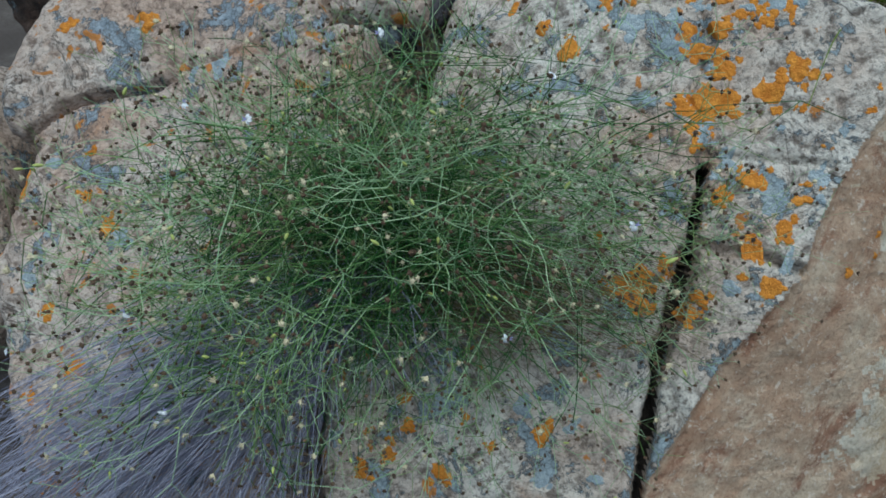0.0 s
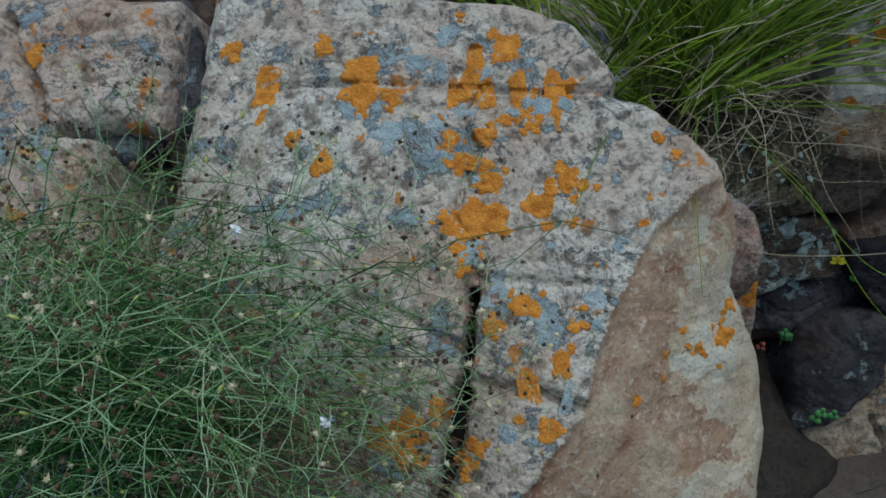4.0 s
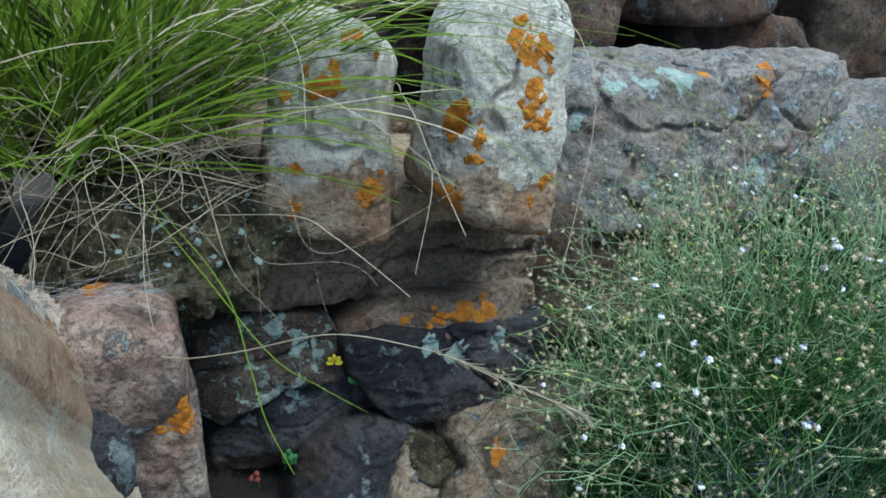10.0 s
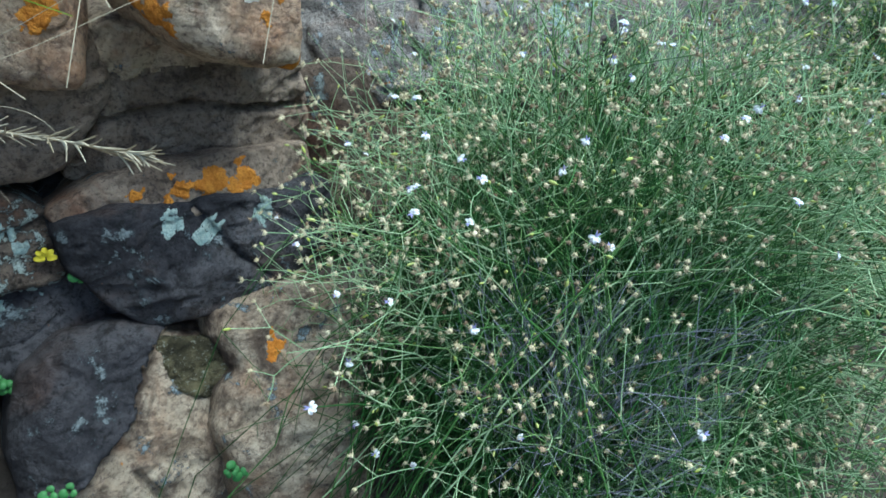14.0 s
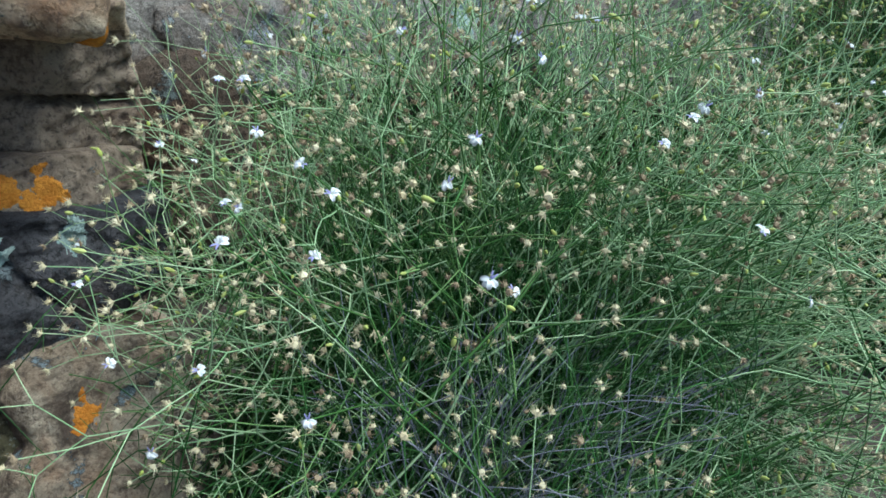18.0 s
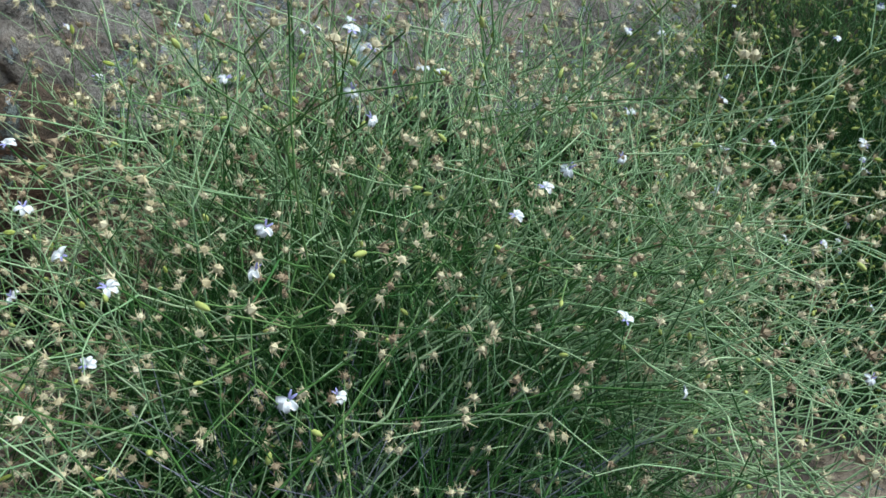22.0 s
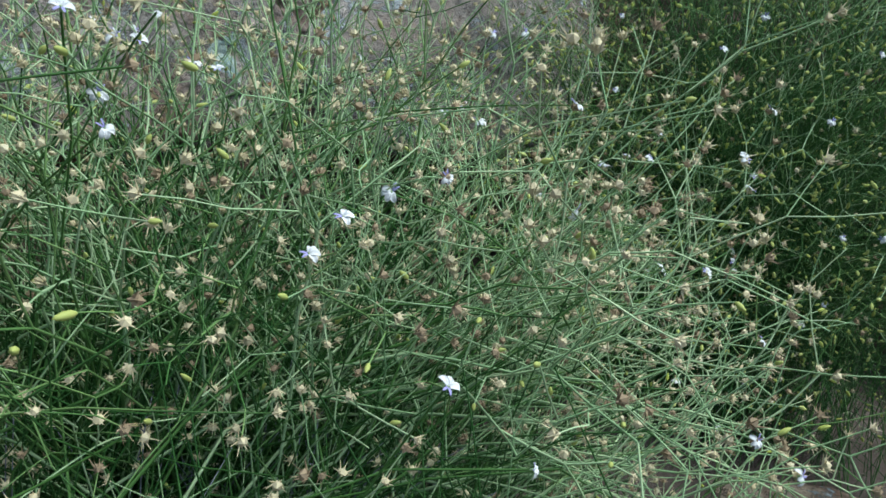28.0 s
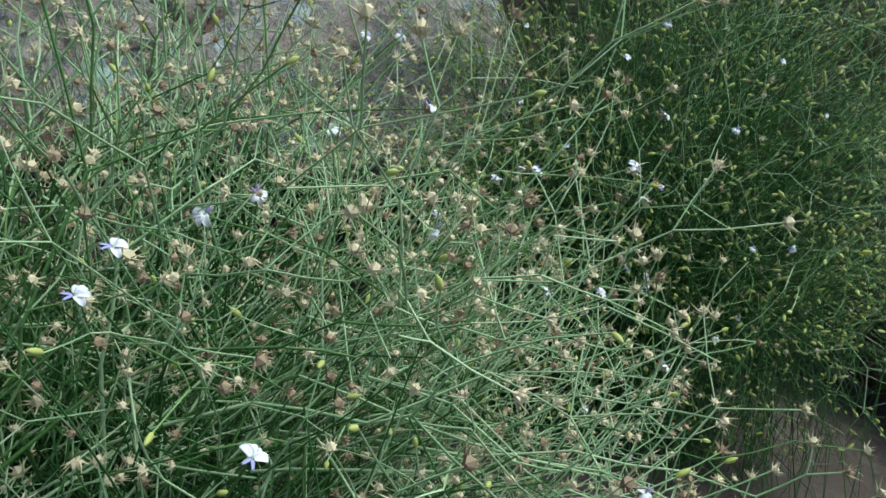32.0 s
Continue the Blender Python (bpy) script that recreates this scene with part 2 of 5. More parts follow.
def broken_face_material(name, ground, pale, film, reach):
    """A break through the stone: streaks drawn out along the edge, films of rust over it, and pale pits."""
    m = Nodes(name, 0.75)
    along = m.t.nodes.new("ShaderNodeVectorMath")
    along.operation = "DOT_PRODUCT"
    along.inputs[1].default_value = (0.59, 0.49, 0.64)
    m.link(m.co, along.inputs[0])
    pull = m.t.nodes.new("ShaderNodeVectorMath")
    pull.operation = "SCALE"
    pull.inputs[0].default_value = (-0.30, -0.25, -0.32)
    m.link(along.outputs["Value"], pull.inputs["Scale"])
    squeezed = m.t.nodes.new("ShaderNodeVectorMath")
    m.link(m.co, squeezed.inputs[0])
    m.link(pull.outputs["Vector"], squeezed.inputs[1])
    pit, fine, big = m.noise(105, 6, 0.75, 0.4, 1.7), m.noise(240, 3, 0.7), m.noise(14.0, 7, 0.66, 0.3, 2.1)
    m.co = squeezed.outputs["Vector"]
    bloom, rust = m.noise(14.0, 9, 0.7, 0.4, 3.1), m.noise(16.0, 10, 0.72, 0.4, 9.0)
    base = m.mix(m.ramp(big, (0.36, 0.0), (0.62, 1.0)), ground, tuple(0.5 * (a + b) for a, b in zip(ground, pale)))
    base = m.mix(m.ramp(bloom, (0.47, 0.0), (0.62, 0.9)), base, pale)
    base = m.mix(m.ramp(rust, (0.62 - reach, 0.0), (0.72 - reach, 0.85)), base, film)
    base = m.mix(m.ramp(pit, (0.56, 0.0), (0.61, 0.8)), base, (0.58, 0.50, 0.41))
    base = m.mix(m.ramp(fine, (0.3, 0.5), (0.5, 0.0)), base, tuple(0.5 * c for c in film))
    m.bump(m.math("ADD", m.math("MULTIPLY", pit, 0.9), m.math("ADD", m.math("MULTIPLY", fine, 0.3), m.math("MULTIPLY", big, 1.2))), 0.006, 0.9)
    return m.colour(base)


BROKEN = broken_face_material("cream_broken_face", (0.49, 0.37, 0.24), (0.60, 0.58, 0.50), (0.33, 0.19, 0.11), 0.02)
RUSTED = broken_face_material("rusty_broken_face", (0.36, 0.22, 0.14), (0.52, 0.42, 0.31), (0.24, 0.115, 0.07), 0.12)
# Near-black: the shade down in cracks and the gap is put into this colour.
CREVICE_SHADE = rock_material("crevice_shade", (0.05, 0.042, 0.036), (0.03, 0.025, 0.022), (0.012, 0.01, 0.009), (0.04, 0.028, 0.02), 0.1, orange=0.0, cracks=0.0, seed=40)


def lichen_material(name, dark, light, rough=0.9):
    m = Nodes(name, rough)
    a, b = m.noise(70, 6, 0.7, 0.3), m.noise(380, 3, 0.7)
    cell = m.cells(260, "DISTANCE_TO_EDGE", warp=0.003)
    base = m.mix(m.ramp(a, (0.38, 0.0), (0.62, 1.0)), dark, light)
    base = m.mix(m.ramp(cell, (0.0, 0.3), (0.10, 0.0)), base, tuple(c * 0.5 for c in dark))
    base = m.mix(m.ramp(b, (0.35, 0.5), (0.5, 0.0)), base, tuple(c * 0.6 for c in dark))
    m.bump(m.math("ADD", m.math("MULTIPLY", b, 0.6), m.math("ADD", a, m.ramp(cell, (0.0, 0.0), (0.25, 0.35)))), 0.003, 0.7)
    return m.colour(base)


ORANGE = lichen_material("orange_lichen", (0.47, 0.165, 0.02), (0.68, 0.295, 0.045))
GREYL = lichen_material("grey_lichen", (0.26, 0.31, 0.34), (0.41, 0.46, 0.48))
MINT = lichen_material("pale_mint_lichen", (0.26, 0.36, 0.35), (0.46, 0.54, 0.50))


def plant_material(name, a, b, rough=0.55, sheen=0.0):
    m = Nodes(name, rough)
    g = m.t.nodes.new("ShaderNodeNewGeometry")
    n = m.noise(60, 2)
    base = m.mix(g.outputs["Random Per Island"], a, b)
    base = m.mix(m.ramp(n, (0.35, 0.25), (0.6, 0.0)), base, tuple(c * 0.5 for c in a))
    m.bsdf.inputs["Subsurface Weight"].default_value = 0.0
    return m.colour(base)


STEM = plant_material("green_stem", (0.05, 0.145, 0.035), (0.25, 0.39, 0.14))
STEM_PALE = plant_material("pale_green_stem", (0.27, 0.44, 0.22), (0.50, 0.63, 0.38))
STEM_WARM = plant_material("yellow_green_stem", (0.12, 0.215, 0.055), (0.33, 0.43, 0.17))
BARK = plant_material("olive_stem", (0.03, 0.095, 0.02), (0.095, 0.20, 0.05))
# Darker than STEM: the shade under the canopy is put into this green.
INNER_SHADE = plant_material("inner_shade_stem", (0.016, 0.065, 0.012), (0.048, 0.135, 0.03))
HUSK = plant_material("cream_seed_husk", (0.55, 0.46, 0.28), (0.74, 0.67, 0.47), 0.8)
HUSK_DARK = plant_material("brown_seed_husk", (0.05, 0.035, 0.025), (0.16, 0.10, 0.06), 0.8)
HUSK_BROWN = plant_material("tan_seed_husk", (0.22, 0.155, 0.095), (0.46, 0.36, 0.24), 0.8)
BUD = plant_material("yellow_green_bud", (0.36, 0.42, 0.08), (0.52, 0.56, 0.20))
PETAL = plant_material("white_petal", (0.74, 0.76, 0.80), (0.82, 0.83, 0.85), 0.6)
LILAC = plant_material("lilac_petal", (0.28, 0.27, 0.58), (0.42, 0.40, 0.70), 0.6)
GRASS = plant_material("green_grass_blade", (0.03, 0.08, 0.003), (0.195, 0.27, 0.014), 0.75)
STRAW = plant_material("dry_straw", (0.36, 0.30, 0.20), (0.66, 0.59, 0.44), 0.75)
DEAD = plant_material("grey_lilac_dead_stem", (0.20, 0.20, 0.28), (0.47, 0.47, 0.58), 0.8)
DRY_TWIG = plant_material("olive_dry_twig", (0.13, 0.11, 0.055), (0.30, 0.25, 0.14), 0.8)
LEAF = plant_material("fresh_green_leaf", (0.035, 0.14, 0.035), (0.08, 0.22, 0.07), 0.5)
RED_LEAF = plant_material("red_leaf", (0.18, 0.035, 0.03), (0.28, 0.07, 0.05), 0.5)
YELLOW = plant_material("yellow_petal", (0.60, 0.50, 0.02), (0.70, 0.60, 0.05), 0.5)


def soil_material():
    m = Nodes("dry_soil", 0.95)
    a, b, c = m.noise(3.0, 8, 0.65), m.noise(40, 7, 0.7), m.noise(260, 4, 0.7)
    base = m.mix(m.ramp(a, (0.4, 0.0), (0.6, 1.0)), (0.075, 0.06, 0.052), (0.15, 0.127, 0.11))
    base = m.mix(m.ramp(b, (0.42, 0.75), (0.6, 0.0)), base, (0.075, 0.06, 0.05))
    base = m.mix(m.ramp(c, (0.58, 0.0), (0.72, 0.6)), base, (0.28, 0.255, 0.235))
    m.bump(m.math("ADD", b, m.math("MULTIPLY", c, 0.4)), 0.01, 1.0)
    return m.colour(base)


SOIL = soil_material()


def moss_material():
    m = Nodes("dark_moss", 0.95)
    a, b = m.noise(25, 6, 0.7), m.noise(170, 5, 0.75)
    c = m.noise(60, 7, 0.75, 0.5, 3.0)
    base = m.mix(m.ramp(a, (0.42, 0.0), (0.6, 1.0)), (0.07, 0.062, 0.036), (0.25, 0.22, 0.125))
    base = m.mix(m.ramp(c, (0.36, 0.9), (0.5, 0.0)), base, (0.035, 0.03, 0.02))
    base = m.mix(m.ramp(b, (0.575, 0.0), (0.62, 0.9)), base, (0.40, 0.41, 0.34))
    m.bump(m.math("ADD", b, m.math("MULTIPLY", c, 1.5)), 0.014, 1.0)
    return m.colour(base)


MOSS = moss_material()


# ---------------------------------------------------------------- rocks
from mathutils.bvhtree import BVHTree

SURFACE = {}


def remember(key, verts, faces):
    SURFACE[key] = BVHTree.FromPolygons(verts if isinstance(verts, list) else verts.tolist(), faces)


def line_distance(p, line):
    best = np.full(len(p), 9.0)
    for a, b in zip(line[:-1], line[1:]):
        a, b = np.array(a), np.array(b)
        ab = b - a
        s = np.clip(((p - a) @ ab) / (ab @ ab), 0, 1)
        best = np.minimum(best, np.hypot(*(p - a - s[:, None] * ab).T))
    return best


def inside(p, ring):
    hit = np.zeros(len(p), bool)
    for (ax, ay), (bx, by) in zip(ring, ring[1:] + ring[:1]):
        cross = (ay > p[:, 1]) != (by > p[:, 1])
        hit ^= cross & (p[:, 0] < (bx - ax) * (p[:, 1] - ay) / (by - ay + 1e-12) + ax)
    return hit


def slab(name, label, origin, axes, ring, material, step=0.004, thick=0.22, edge=0.03, lumps=0.022, grain=0.006, cracks=(), facet=None, seed=0, group="outcrop boulders", wobble=0.012, dome=0.0, grow=0.0, bedding=0.0):
    """A boulder with one broad weathered face in the plane of axes (right, up the slope, outwards): an uneven face inside the ring,
    a rounded rim, steep sides, cracks that open in it and, with facet, a second face broken off beyond a line."""
    ring2 = np.array(ring)
    lo, hi = ring2.min(0) - 0.07, ring2.max(0) + 0.07
    nu, nv = (np.ceil((hi - lo) / step)).astype(int)
    uu, vv = np.meshgrid(lo[0] + step * np.arange(nu), lo[1] + step * np.arange(nv), indexing="ij")
    p = np.stack([uu.ravel(), vv.ravel()], 1)
    p3 = np.column_stack([p, np.full(len(p), seed * 3.7)])
    sd = line_distance(p, ring + ring[:1]) * np.where(inside(p, ring), 1, -1)
    sd = sd + wobble * fbm(p3, 0.11, 3, seed + 40) + 0.004 * fbm(p3, 0.03, 2, seed + 41)
    w = lumps * fbm(p3, 0.26, 3, seed) + grain * fbm(p3, 0.045, 4, seed + 7, 0.6)
    w += 0.5 * grain * np.abs(fbm(p3, 0.09, 3, seed + 23))
    if bedding:
        bed = fbm(p3 * (0.22, 1, 1) + 0.1 * fbm(p3, 0.2, 2, seed + 81)[:, None], 0.042, 3, seed + 80, 0.55)
        w += bedding * (np.round(bed * 2.4) / 2.4 + 0.4 * bed)
    if dome:
        # flat breaks: the lowest of a few tangent planes of a shallow dome, each with its own tilt
        dice = np.random.RandomState(seed + 90)
        mid, span = 0.5 * (lo + hi), 0.5 * (hi - lo)
        q = (p - mid) + 0.006 * np.column_stack([fbm(p3, 0.05, 2, seed + 91), fbm(p3, 0.05, 2, seed + 92)])
        at = dice.uniform(-0.85, 0.85, (16, 2)) * span
        planes = dome * (at**2).sum(1)[None] - 2 * dome * q @ at.T + dice.normal(0, 0.005, 16)[None]
        w += planes.min(1) - np.median(planes.min(1))
        w -= 0.004 * np.clip(1 - np.abs(fbm(p3, 0.10, 3, seed + 93)) / 0.06, 0, 1)
    sd = sd + grow
    second = np.zeros(len(p), bool)
    film = second
    if facet:
        line, slope, lip, band = facet
        ridge = np.array(line)
        side = np.full(len(p), 0.0)
        near = np.full(len(p), 9.0)
        for (ax, ay), (bx, by) in zip(ridge[:-1], ridge[1:]):
            ab = np.array([bx - ax, by - ay])
            f = np.clip(((p - (ax, ay)) @ ab) / (ab @ ab), 0, 1)
            gap = np.hypot(*(p - (ax, ay) - f[:, None] * ab).T)
            turned = ((p[:, 0] - ax) * ab[1] - (p[:, 1] - ay) * ab[0]) / np.hypot(*ab)
            side = np.where(gap < near, np.where(turned > 0, gap, -gap), side)
            near = np.minimum(near, gap)
        d = side + (0.010 if band > 0 else 0.034) * fbm(p3, 0.06 if band > 0 else 0.09, 5, seed + 31, 0.7)
        second = d > 0
        film = second & (band > 0) & (d + 0.15 * fbm(p3, 0.10, 6, seed + 37, 0.74) < band * (1 + 2.6 * np.clip((-0.17 - p[:, 1]) / 0.1, 0, 1))) | second & (band > 0) & (fbm(p3, 0.12, 6, seed + 38, 0.7) > 0.16)
        flake = 0.007 * np.floor(2.5 * fbm(p3 * (0.6, 1, 1), 0.12, 4, seed + 36, 0.6)) / 2.5
        w = np.where(second, w * 0.7 + flake - slope * d - lip * np.clip(d / 0.004, 0, 1), w)
    # Faces deep in a crack take the near-black shade material.
    dirt_shade = np.zeros(len(p), bool)
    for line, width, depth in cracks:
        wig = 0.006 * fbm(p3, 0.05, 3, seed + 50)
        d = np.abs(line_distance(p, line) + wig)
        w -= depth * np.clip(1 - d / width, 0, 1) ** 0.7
        dirt_shade |= (d < 0.62 * width) & (depth > 0.02)
        w -= 0.12 * depth * np.exp(-((d / (3.0 * width)) ** 2))
    s = np.clip(1 - sd / edge, 0, 1)
    w -= edge * 0.75 * s**2.6
    out = np.clip(-sd, 0, None)
    w -= np.minimum(out * 11.0, thick) + 0.3 * out
    o, ax3 = np.array(origin), np.array(axes)
    verts = p[:, :1] * ax3[0] + p[:, 1:] * ax3[1] + w[:, None] * ax3[2]
    keep = (sd > -0.045).reshape(nu, nv)
    idx = np.full(nu * nv, -1)
    idx[keep.ravel()] = np.arange(keep.sum())
    grid = idx.reshape(nu, nv)
    q = np.stack([grid[:-1, :-1], grid[1:, :-1], grid[1:, 1:], grid[:-1, 1:]], -1).reshape(-1, 4)
    q = q[(q >= 0).all(1)]
    v = verts[keep.ravel()]
    ob = new(name, mesh_from(name, v, q.tolist(), material, True, np.where(dirt_shade & (len(material) > 2), len(material) - 1, second.astype(int) + film)[keep.ravel()][q[:, 0]].tolist()))
    ob.location = origin
    tagged(ob, label, "boulder", group)
    remember(label, v + o, q.tolist())
    return ob


def block(name, label, centre, half, material, turn=(0, 0, 0), cuts=(), crisp=9.0, n=34, lumps=0.02, grain=0.006, seed=0, layers=0.0, group="outcrop boulders", facets=9, crease=0.004, zones=None):
    """A rounded angular rock: a box with the given half sizes, further planes cut off it, uneven all round, with a few random breaks and creases.
    zones (height, depth of the border) gives the part below that height the second material."""
    chip = random.Random(seed * 17 + 3)
    cuts = list(cuts)
    for _ in range(facets):
        q = Vector((chip.gauss(0, 1), chip.gauss(0, 1), chip.gauss(0, 1))).normalized()
        cuts.append((tuple(q), chip.uniform(0.66, 0.86) * (abs(q.x) * half[0] + abs(q.y) * half[1] + abs(q.z) * half[2])))
    g = np.linspace(-1, 1, n)
    g = np.tan(g * math.pi / 4)
    a, b = np.meshgrid(g, g, indexing="ij")
    one = np.ones_like(a)
    sides = [(one, a, b), (-one, b, a), (b, one, a), (a, -one, b), (a, b, one), (b, a, -one)]
    d = np.concatenate([np.stack(s, -1).reshape(-1, 3) for s in sides])
    d /= np.linalg.norm(d, axis=1)[:, None]
    planes = [((1, 0, 0), half[0]), ((-1, 0, 0), half[0]), ((0, 1, 0), half[1]), ((0, -1, 0), half[1]), ((0, 0, 1), half[2]), ((0, 0, -1), half[2]), *cuts]
    total = 0.0
    for nrm, off in planes:
        nrm = np.array(nrm, float) / np.linalg.norm(nrm)
        total = total + np.clip(d @ nrm / off, 0, None) ** crisp
    v = d * (total ** (-1 / crisp))[:, None]
    where = v + np.array(centre) * 1.7 + seed * 5.1
    size = max(half)
    push = lumps * fbm(where, 0.9 * size, 3, seed) + grain * fbm(where, 0.045, 4, seed + 3, 0.6)
    push += 0.55 * lumps * fbm(where, 0.11, 3, seed + 13) - 0.5 * grain * np.abs(fbm(where, 0.06, 3, seed + 17))
    line = np.abs(fbm(where, 0.16, 3, seed + 21)) / 0.05
    push -= crease * np.clip(1 - line, 0, 1) ** 0.8
    if layers:
        zz = v[:, 2] + 0.02 * fbm(where, 0.12, 2, seed + 9)
        push -= layers * np.clip(np.abs(np.sin(zz * math.pi / 0.055)) * -1 + 0.35, 0, 1)
    below = v[:, 2] + 0.12 * fbm(where, 0.16, 6, seed + 33, 0.66) < zones if zones is not None else None
    v = v + d * push[:, None]
    faces, m = [], n * n
    k = np.arange(n - 1)
    for s in range(6):
        base = s * m + (k[:, None] * n + k[None, :])
        faces.append(np.stack([base, base + n, base + n + 1, base + 1], -1).reshape(-1, 4))
    faces = np.concatenate(faces)
    rot = np.array(Euler([radians(t) for t in turn]).to_matrix())
    v = v @ rot.T
    bm = bmesh.new()
    me = mesh_from(name, v, faces.tolist(), material) if zones is None else mesh_from(name, v, faces.tolist(), material, True, below[faces[:, 0]].astype(int).tolist())
    bm.from_mesh(me)
    bmesh.ops.remove_doubles(bm, verts=bm.verts, dist=0.0004)
    bmesh.ops.recalc_face_normals(bm, faces=bm.faces)
    bm.to_mesh(me)
    bm.free()
    ob = new(name, me)
    ob.location = centre
    tagged(ob, label, "boulder", group)
    remember(label, v + np.array(centre), faces.tolist())
    return ob


def lichen(rock, where, radius, material, name="lichen_patch", seed=0, bits=3, label=""):
    """A ragged crust that follows the rock's surface round a place, broken into lobes and crumbs."""
    tree = SURFACE[rock["label"]]
    dice = np.random.RandomState(seed * 131 + 7)
    at, nrm, _, _ = tree.find_nearest(Vector(where))
    a = nrm.orthogonal().normalized()
    b = nrm.cross(a)
    turn = dice.uniform(0, 6.28)
    side, other = a * math.cos(turn) + b * math.sin(turn), b * math.cos(turn) - a * math.sin(turn)
    far = 1.9 * radius
    step = max(0.0009, radius / 15)
    n = int(2 * far / step) + 1
    g = np.linspace(-far, far, n)
    x, y = np.meshgrid(g, g, indexing="ij")
    q = np.stack([x.ravel(), y.ravel(), np.full(n * n, seed * 0.37)], 1)
    field = np.full(n * n, -9.0)
    lobes = [(0.0, 0.0, 1.0, dice.uniform(0.6, 0.95))]
    for _ in range(bits):
        th, away = dice.uniform(0, 6.28), dice.uniform(0.6, 1.35)
        lobes.append((away * math.cos(th), away * math.sin(th), dice.uniform(0.25, 0.6), dice.uniform(0.6, 1.0)))
    for cx, cy, r, squash in lobes:
        dist = np.hypot(x.ravel() / radius - cx, (y.ravel() / radius - cy) / squash)
        field = np.maximum(field, r - dist)
    field = field + 0.75 * fbm(q, 0.9 * radius, 4, seed + 3, 0.65) + 0.22 * fbm(q, 0.006, 3, seed + 9, 0.6)
    grid = np.where(field > 0, np.arange(n * n), -1).reshape(n, n)
    quads = np.stack([grid[:-1, :-1], grid[1:, :-1], grid[1:, 1:], grid[:-1, 1:]], -1).reshape(-1, 4)
    quads = quads[(quads >= 0).all(1)]
    if len(quads) == 0:
        quads = np.array([[0, 1, n + 1, n]])
    used, flat = np.unique(quads, return_inverse=True)
    o = Vector(rock.location)
    lift = 0.0022 * np.clip(field[used] / 0.3, -0.2, 1) * (0.8 + 0.5 * fbm(q[used], 0.004, 2, seed + 5)) - 0.0003
    verts = []
    for k, rise in zip(used, lift):
        p = at + side * q[k, 0] + other * q[k, 1]
        hit, hn, _, dist = tree.ray_cast(p + nrm * 0.05, -nrm, 0.12)
        if hit is None:
            hit, hn, _, dist = tree.find_nearest(p)
        deep = (hit - at).dot(nrm)
        hit = hit + nrm * (max(-0.04, min(0.03, deep)) - deep + float(rise))
        verts.append(tuple(hit - o))
    return part(name, mesh_from(name, verts, flat.reshape(-1, 4).tolist(), material), rock, label)


FACE_O = (0.394, 0.7661, 0.8012)
FACE = ((0.9816, -0.1327, 0.1377), (0.0, 0.7201, 0.6938), (-0.1912, -0.681, 0.7069))


def on_face(u, v, w=0.0):
    return Vector(FACE_O) + u * Vector(FACE[0]) + v * Vector(FACE[1]) + w * Vector(FACE[2])


MAIN_RING = [(-0.15, 0.36), (-0.03, 0.305), (0.044, 0.276), (0.084, 0.252), (0.108, 0.228), (0.126, 0.196), (0.139, 0.168), (0.147, 0.148), (0.127, 0.128), (0.165, 0.105), (0.205, 0.06), (0.226, 0.025), (0.236, -0.02), (0.234, -0.07), (0.224, -0.105), (0.236, -0.15), (0.243, -0.20), (0.237, -0.26), (0.205, -0.34),
             (0.15, -0.5), (-0.1, -0.54), (-0.58, -0.54), (-0.605, -0.385), (-0.585, -0.24), (-0.5, -0.09), (-0.40, 0.11), (-0.335, 0.25), (-0.29, 0.40)]
MAIN_CRACKS = [
    ([(0.0, 0.172), (-0.033, 0.146), (-0.03, 0.096), (-0.07, 0.033), (-0.057, -0.01), (-0.07, -0.058)], 0.004, 0.012),
    ([(-0.07, -0.058), (-0.09, -0.115), (-0.108, -0.159)], 0.006, 0.05),
    ([(-0.108, -0.159), (-0.14, -0.228), (-0.165, -0.278)], 0.015, 0.08),
    ([(-0.165, -0.278), (-0.187, -0.34), (-0.23, -0.46)], 0.009, 0.07),
    ([(-0.25, 0.235), (-0.19, 0.226), (-0.107, 0.202), (-0.001, 0.169)], 0.004, 0.012),
    ([(-0.001, 0.169), (0.041, 0.15), (0.084, 0.142), (0.13, 0.131)], 0.006, 0.014),
    ([(-0.09, -0.115), (-0.12, -0.09), (-0.156, -0.056), (-0.20, -0.03)], 0.004, 0.012),
    ([(-0.093, -0.145), (-0.07, -0.162), (-0.036, -0.17), (0.01, -0.198)], 0.006, 0.019),
    ([(-0.059, -0.042), (0.004, -0.064), (0.072, -0.084)], 0.004, 0.009),
]
BREAK = [(-0.30, -0.52), (-0.16, -0.36), (-0.105, -0.30), (-0.05, -0.251), (0.009, -0.203), (0.032, -0.164), (0.07, -0.109), (0.103, -0.07), (0.128, -0.046), (0.15, -0.031), (0.18, -0.014), (0.224, 0.004), (0.28, 0.03)]
main_boulder = slab("boulder", "large pale cracked boulder covered in orange and grey lichen", FACE_O, FACE, MAIN_RING, [PALE, BROKEN, RUSTED, CREVICE_SHADE], 0.0034, 0.3, 0.026, 0.015, 0.012, MAIN_CRACKS, (BREAK, 0.66, 0.006, 0.05), 1)
LEFT_RING = [(-0.345, 0.40), (-0.375, 0.27), (-0.39, 0.235), (-0.46, 0.245), (-0.50, 0.1), (-0.57, -0.05), (-0.645, -0.2), (-0.68, -0.40), (-0.75, -0.52), (-1.0, -0.5), (-1.07, -0.2), (-1.085, 0.0), (-1.0, 0.16), (-1.05, 0.2), (-1.06, 0.26), (-1.01, 0.37), (-0.98, 0.46), (-0.6, 0.5)]
